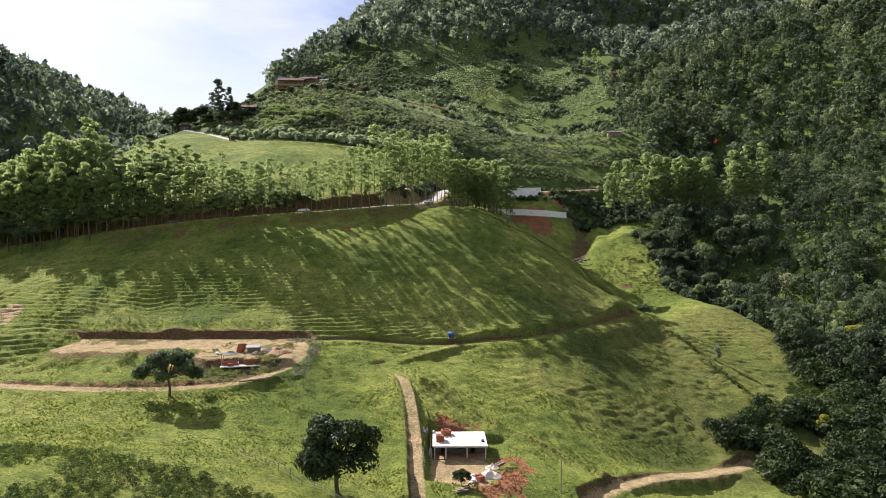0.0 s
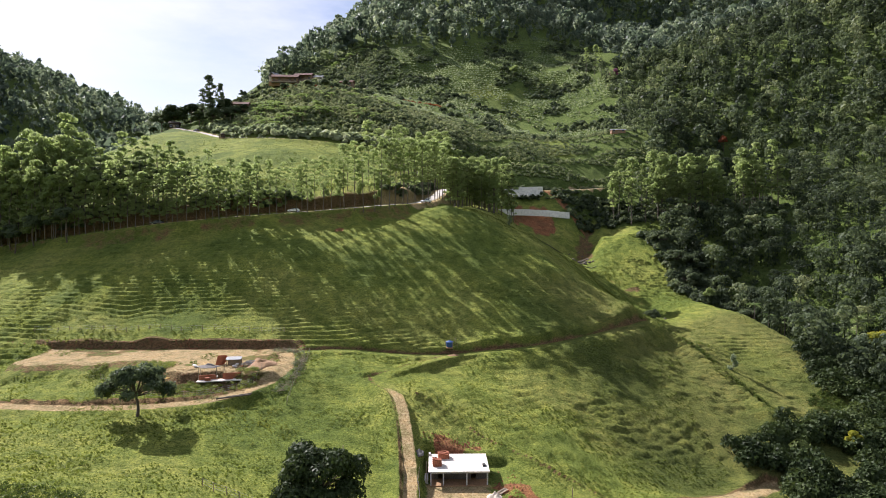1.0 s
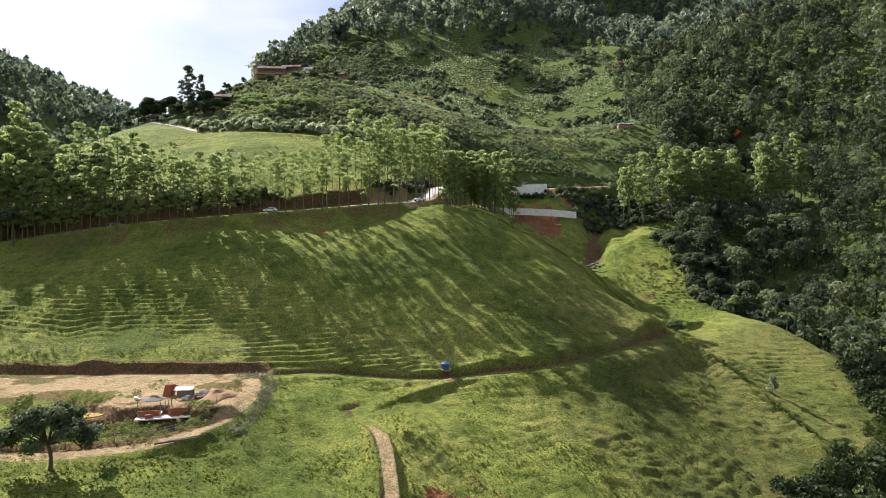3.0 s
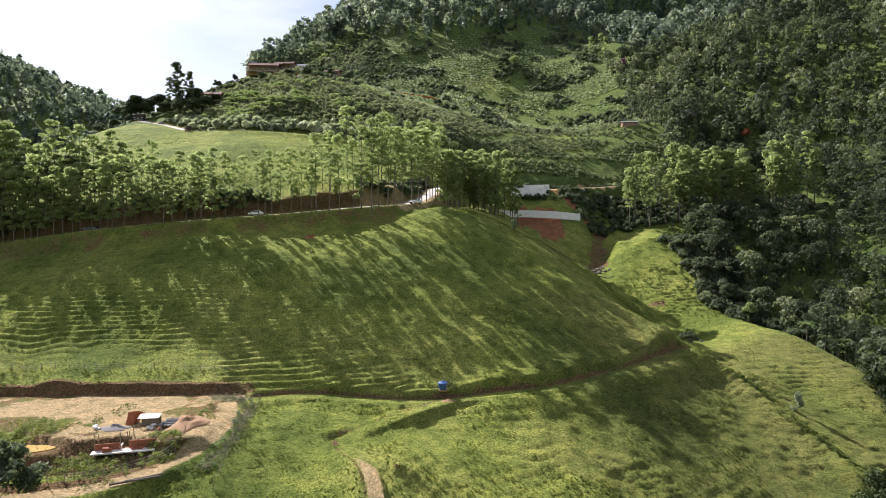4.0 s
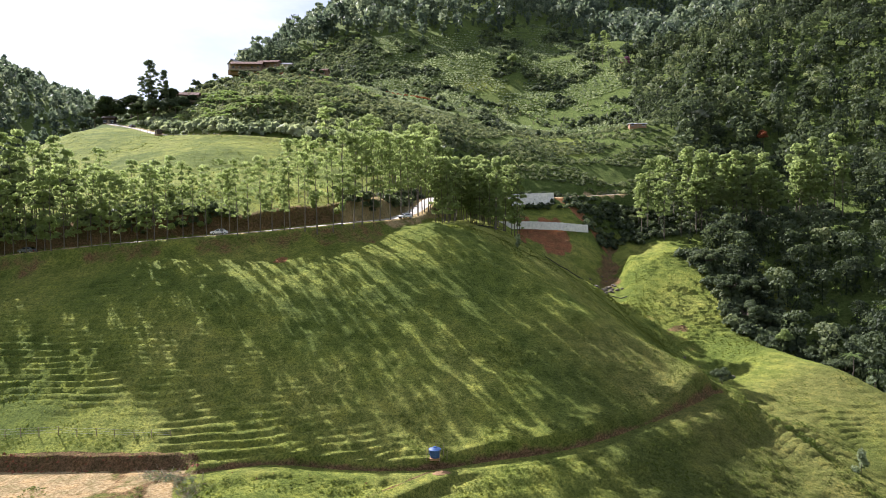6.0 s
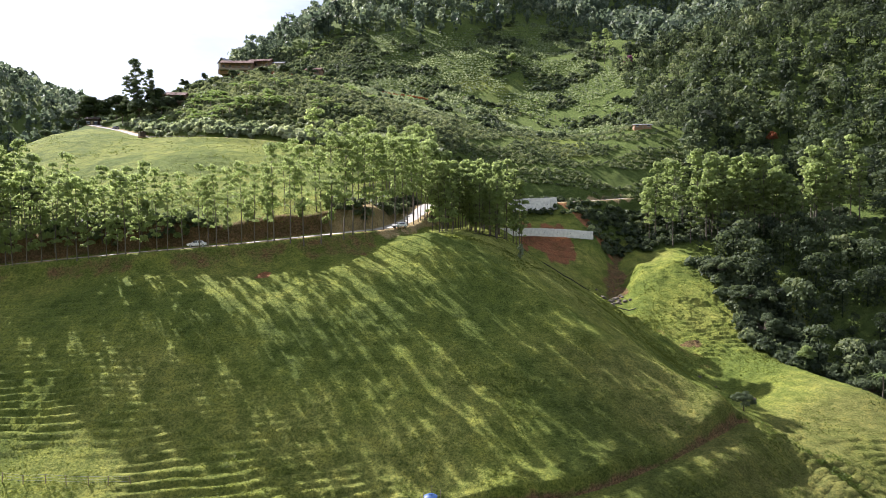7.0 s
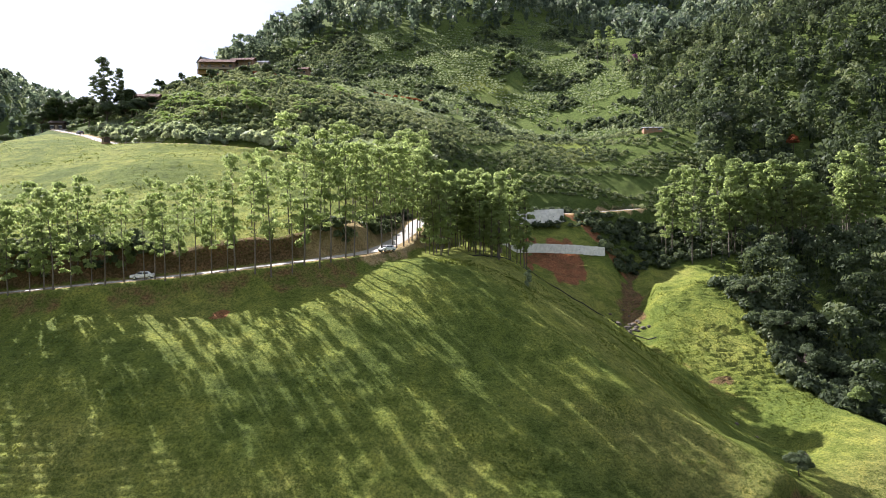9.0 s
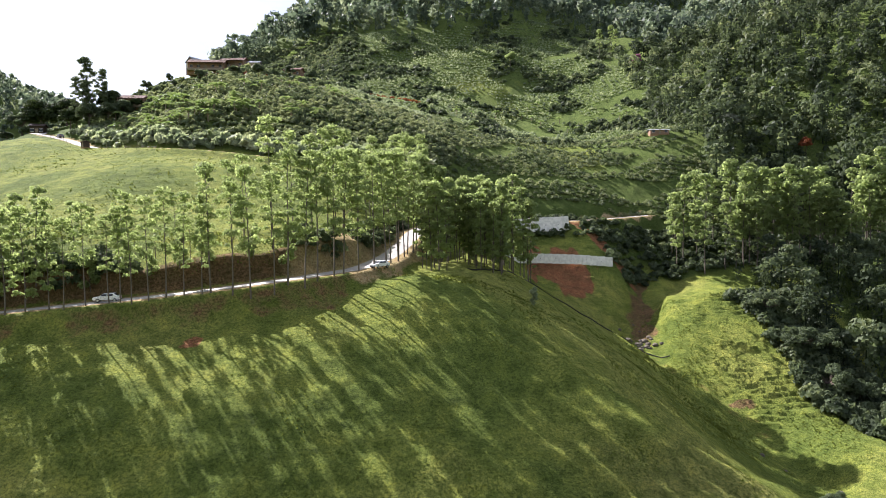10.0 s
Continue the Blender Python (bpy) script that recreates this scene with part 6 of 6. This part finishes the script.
rng_r = random.Random(8)
rocks([(62 + rng_r.gauss(0, 2.6), 291 + rng_r.gauss(0, 4), rng_r.uniform(0.35, 0.95)) for _ in range(22)], "grey boulder in the brook bed")
rocks([(122 + rng_r.gauss(0, 2.0), 176 + rng_r.gauss(0, 9), rng_r.uniform(0.4, 1.1)) for _ in range(22)], "grey boulder in the stream bed")
rocks([(101, 173, 0.5), (100, 171.6, 0.35), (71, 245, 0.5), (73, 240, 0.4), (78, 231, 0.5)], "pale stone on the grass")


# --- cars
def car(x, y, z, turn, mat, label):
    t = thing("car", x, y, z, turn, label, "car", "cars")
    bm = bmesh.new()
    prof = [(-2.05, 0.35), (-2.1, 0.62), (-1.95, 0.86), (-1.15, 0.95), (-0.55, 1.42), (1.1, 1.46), (1.75, 1.0), (2.05, 0.92), (2.08, 0.4)]
    sides = [[bm.verts.new((px, sy * (0.82 if pz < 1.1 else 0.66), pz)) for px, pz in prof] for sy in (-1, 1)]
    for i in range(len(prof) - 1):
        bm.faces.new((sides[0][i], sides[0][i + 1], sides[1][i + 1], sides[1][i]))
    bm.faces.new(sides[0][::-1])
    bm.faces.new(sides[1])
    bm.faces.new((sides[0][0], sides[1][0], sides[1][-1], sides[0][-1]))
    bmesh.ops.recalc_face_normals(bm, faces=bm.faces)
    bmesh.ops.bevel(bm, geom=bm.edges[:], offset=0.06, segments=2, affect="EDGES")
    body = part("body", bm, mat, t)
    for sy in (-1, 1):
        for x0, x1 in ((-0.75, 0.1), (0.2, 1.05)):
            part("side_window", box((x0 + x1) / 2, sy * 0.745, 1.18, x1 - x0, 0.05, 0.34, 0.01, Matrix.Rotation(sy * 0.42, 4, "X")), GLASS, t)
    part("windscreen", box(-0.86, 0, 1.2, 0.66, 1.2, 0.04, 0.01, Matrix.Rotation(-0.66, 4, "Y")), GLASS, t)
    part("rear_window", box(1.44, 0, 1.25, 0.6, 1.15, 0.04, 0.01, Matrix.Rotation(0.62, 4, "Y")), GLASS, t)
    for sy in (-1, 1):
        part("headlight", box(-2.05, sy * 0.58, 0.68, 0.12, 0.34, 0.16, 0.02), LAMP_GLASS, t)
        part("tail_light", box(2.04, sy * 0.62, 0.74, 0.1, 0.26, 0.2, 0.02), RED_LAMP, t)
        for wx in (-1.3, 1.3):
            w = part("wheel", post((wx, sy * 0.66, 0.31), (wx, sy * 0.86, 0.31), 0.31, sides=18), TYRE, t)
            part("rim", post((wx, sy * 0.855, 0.31), (wx, sy * 0.875, 0.31), 0.19, sides=14), RIM, w)
    part("bumper", box(-2.08, 0, 0.42, 0.14, 1.5, 0.2, 0.04), BLACK, t)
    part("bumper", box(2.06, 0, 0.44, 0.14, 1.5, 0.2, 0.04), BLACK, t)
    return t


def on_road(line, x, shift=0.0):
    for a, b in zip(line, line[1:]):
        if a[0] <= x <= b[0]:
            k = (x - a[0]) / (b[0] - a[0])
            ang = math.degrees(math.atan2(b[1] - a[1], b[0] - a[0]))
            return x, a[1] + k * (b[1] - a[1]) + shift, a[2] + k * (b[2] - a[2]) + 0.02, ang
    return x, 0, 0, 0


car(*on_road(MAIN_ROAD, -50, -0.6), CAR_WHITE, "white hatchback car on the road behind the trees")
car(-5.6, 246.5, at_ground(-5.6, 246.5), 50, CAR_WHITE, "white car parked at the bend among the trees")
car(-136, 366.5, at_ground(-136, 366.5), -41, CAR_GREY, "dark grey car on the hill road")
car(*on_road(MAIN_ROAD, -96, 0.8), CAR_GREY, "grey car on the road behind the trees")


# --- farm buildings
def gable_house(name, x, y, z, turn, w, d, h, rise, wall, roof, label, posts=0, wins=3, over=0.6):
    t = thing(name, x, y, z, turn, label, "house", "farm buildings")
    part("plinth", box(0, 0, -1.2, w + 0.3, d + 0.3, 2.8, 0.03), EARTH, t)
    bm = bmesh.new()
    for sy in (-1, 1):
        slab(bm, 0, sy * (d / 2 - 0.1), 0.2 + h / 2, w, 0.2, h)
    for sx in (-1, 1):
        slab(bm, sx * (w / 2 - 0.1), 0, 0.2 + h / 2, 0.2, d - 0.4, h)
    part("wall", bm, wall, t)
    ang = math.atan2(rise, d / 2)
    L = math.hypot(rise, d / 2) + over
    for sy in (-1, 1):
        c = Vector((0, sy * (d / 4 + over * 0.4), 0.2 + h + rise / 2 - over * 0.15))
        rp = part("roof", box(*c, w + 2 * over, L, 0.14, 0.02, Matrix.Rotation(-sy * ang, 4, "X")), roof, t, "clay tiled roof slope" if roof == RED_TILE else "")
        bm = bmesh.new()
        n = int((w + 2 * over) / 0.55)
        for i in range(n):
            slab(bm, c.x - (w + 2 * over) / 2 + (i + 0.5) * (w + 2 * over) / n, c.y, c.z + 0.1, 0.2, L, 0.1, 0.0, Matrix.Rotation(-sy * ang, 4, "X"))
        part("tile_ribs", bm, roof, rp)
    for sx in (-1, 1):
        bm = bmesh.new()
        vs = [bm.verts.new(v) for v in ((sx * (w / 2 - 0.1), -d / 2, 0.2 + h), (sx * (w / 2 - 0.1), d / 2, 0.2 + h), (sx * (w / 2 - 0.1), 0, 0.2 + h + rise - 0.1))]
        bm.faces.new(vs)
        bmesh.ops.solidify(bm, geom=bm.faces[:], thickness=0.15)
        part("gable", bm, wall, t)
    for i in range(wins):
        wx = (i + 0.5) * w / wins - w / 2
        if i == wins // 2:
            part("door", box(wx, -d / 2 - 0.02, 1.25, 0.9, 0.1, 2.1, 0.01), TIMBER, t)
            continue
        win = part("window", box(wx, -d / 2 - 0.02, 1.65, 1.3, 0.08, 1.1, 0.01), GLASS, t)
        part("frame", box(wx, -d / 2 - 0.05, 2.24, 1.45, 0.08, 0.09, 0.005), WHITE_PAINT, win)
        part("sill", box(wx, -d / 2 - 0.08, 1.06, 1.5, 0.16, 0.08, 0.005), WHITE_PAINT, win)
    if posts:
        part("veranda_roof", box(0, -d / 2 - 1.5, 0.1 + h - 0.25, w + 0.6, 3.2, 0.12, 0.02, Matrix.Rotation(0.16, 4, "X")), roof, t)
        part("veranda_floor", box(0, -d / 2 - 1.4, -0.3, w, 2.8, 0.9, 0.02), TIMBER, t)
        for i in range(posts):
            part("veranda_post", box(-w / 2 + i * w / (posts - 1), -d / 2 - 2.7, h / 2, 0.16, 0.16, h - 0.4, 0.01), TIMBER, t)
        part("railing", box(0, -d / 2 - 2.75, 0.95, w, 0.06, 0.12, 0.01), TIMBER, t)
    return t


def level(x, y, r=4):
    return float(np.max(height(np.array([x - r, x + r, x, x]), np.array([y, y, y - r, y + r])))) - 0.3


gable_house("farmhouse", -104, 440, level(-104, 440) + 0.2, 4, 17, 9, 3.2, 2.3, BROWN_WALL, RED_TILE, "long brown farmhouse with red tiled roof on the hill", 7, 5)
gable_house("farmhouse_annex", -93, 446, level(-93, 446) + 0.6, -6, 12, 7, 3.4, 1.9, BROWN_WALL, RED_TILE, "brown farm annex with red tiled roof", 5, 4)
gable_house("barn", -112, 447, level(-112, 447) + 2.6, 60, 8, 6, 3.4, 2.4, CREAM_WALL, SHEET, "pale barn gable behind the farmhouse", 0, 3)
gable_house("shed", -84, 448, level(-84, 448) + 1.5, 0, 7, 5, 2.8, 1.2, CREAM_WALL, SHEET, "pale shed with metal roof beside the farm", 0, 3)
gable_house("cottage", -66, 460, level(-66, 460) + 1.0, -8, 9, 6, 3.0, 1.6, BROWN_WALL, RED_TILE, "small red-brown cottage on the terrace", 4, 3)
gable_house("cottage", -119, 392, level(-119, 392) - 1.6, 6, 9, 7, 3.0, 1.7, BROWN_WALL, RED_TILE, "brown cottage with shaded veranda below the hill crest", 5, 3)
gable_house("gatehouse", -157, 388, level(-157, 388, 2) - 0.4, 12, 5, 4, 3.2, 1.0, DARK_WALL, DARK_WALL, "narrow dark brown house beside the road bend", 0, 3)
gable_house("roadside_shelter", -113, 341, level(-113, 341, 1.2), -40, 2.4, 1.8, 1.7, 0.4, DARK_WALL, DARK_WALL, "small dark roadside shelter", 0, 1, 0.3)
gable_house("farm_shed", 111, 413, level(111, 413, 1) - 1.0, -2, 8.6, 4, 1.9, 0.5, BROWN_WALL, SHEET, "low red-brown shed with pale metal roof on the terrace", 0, 3)
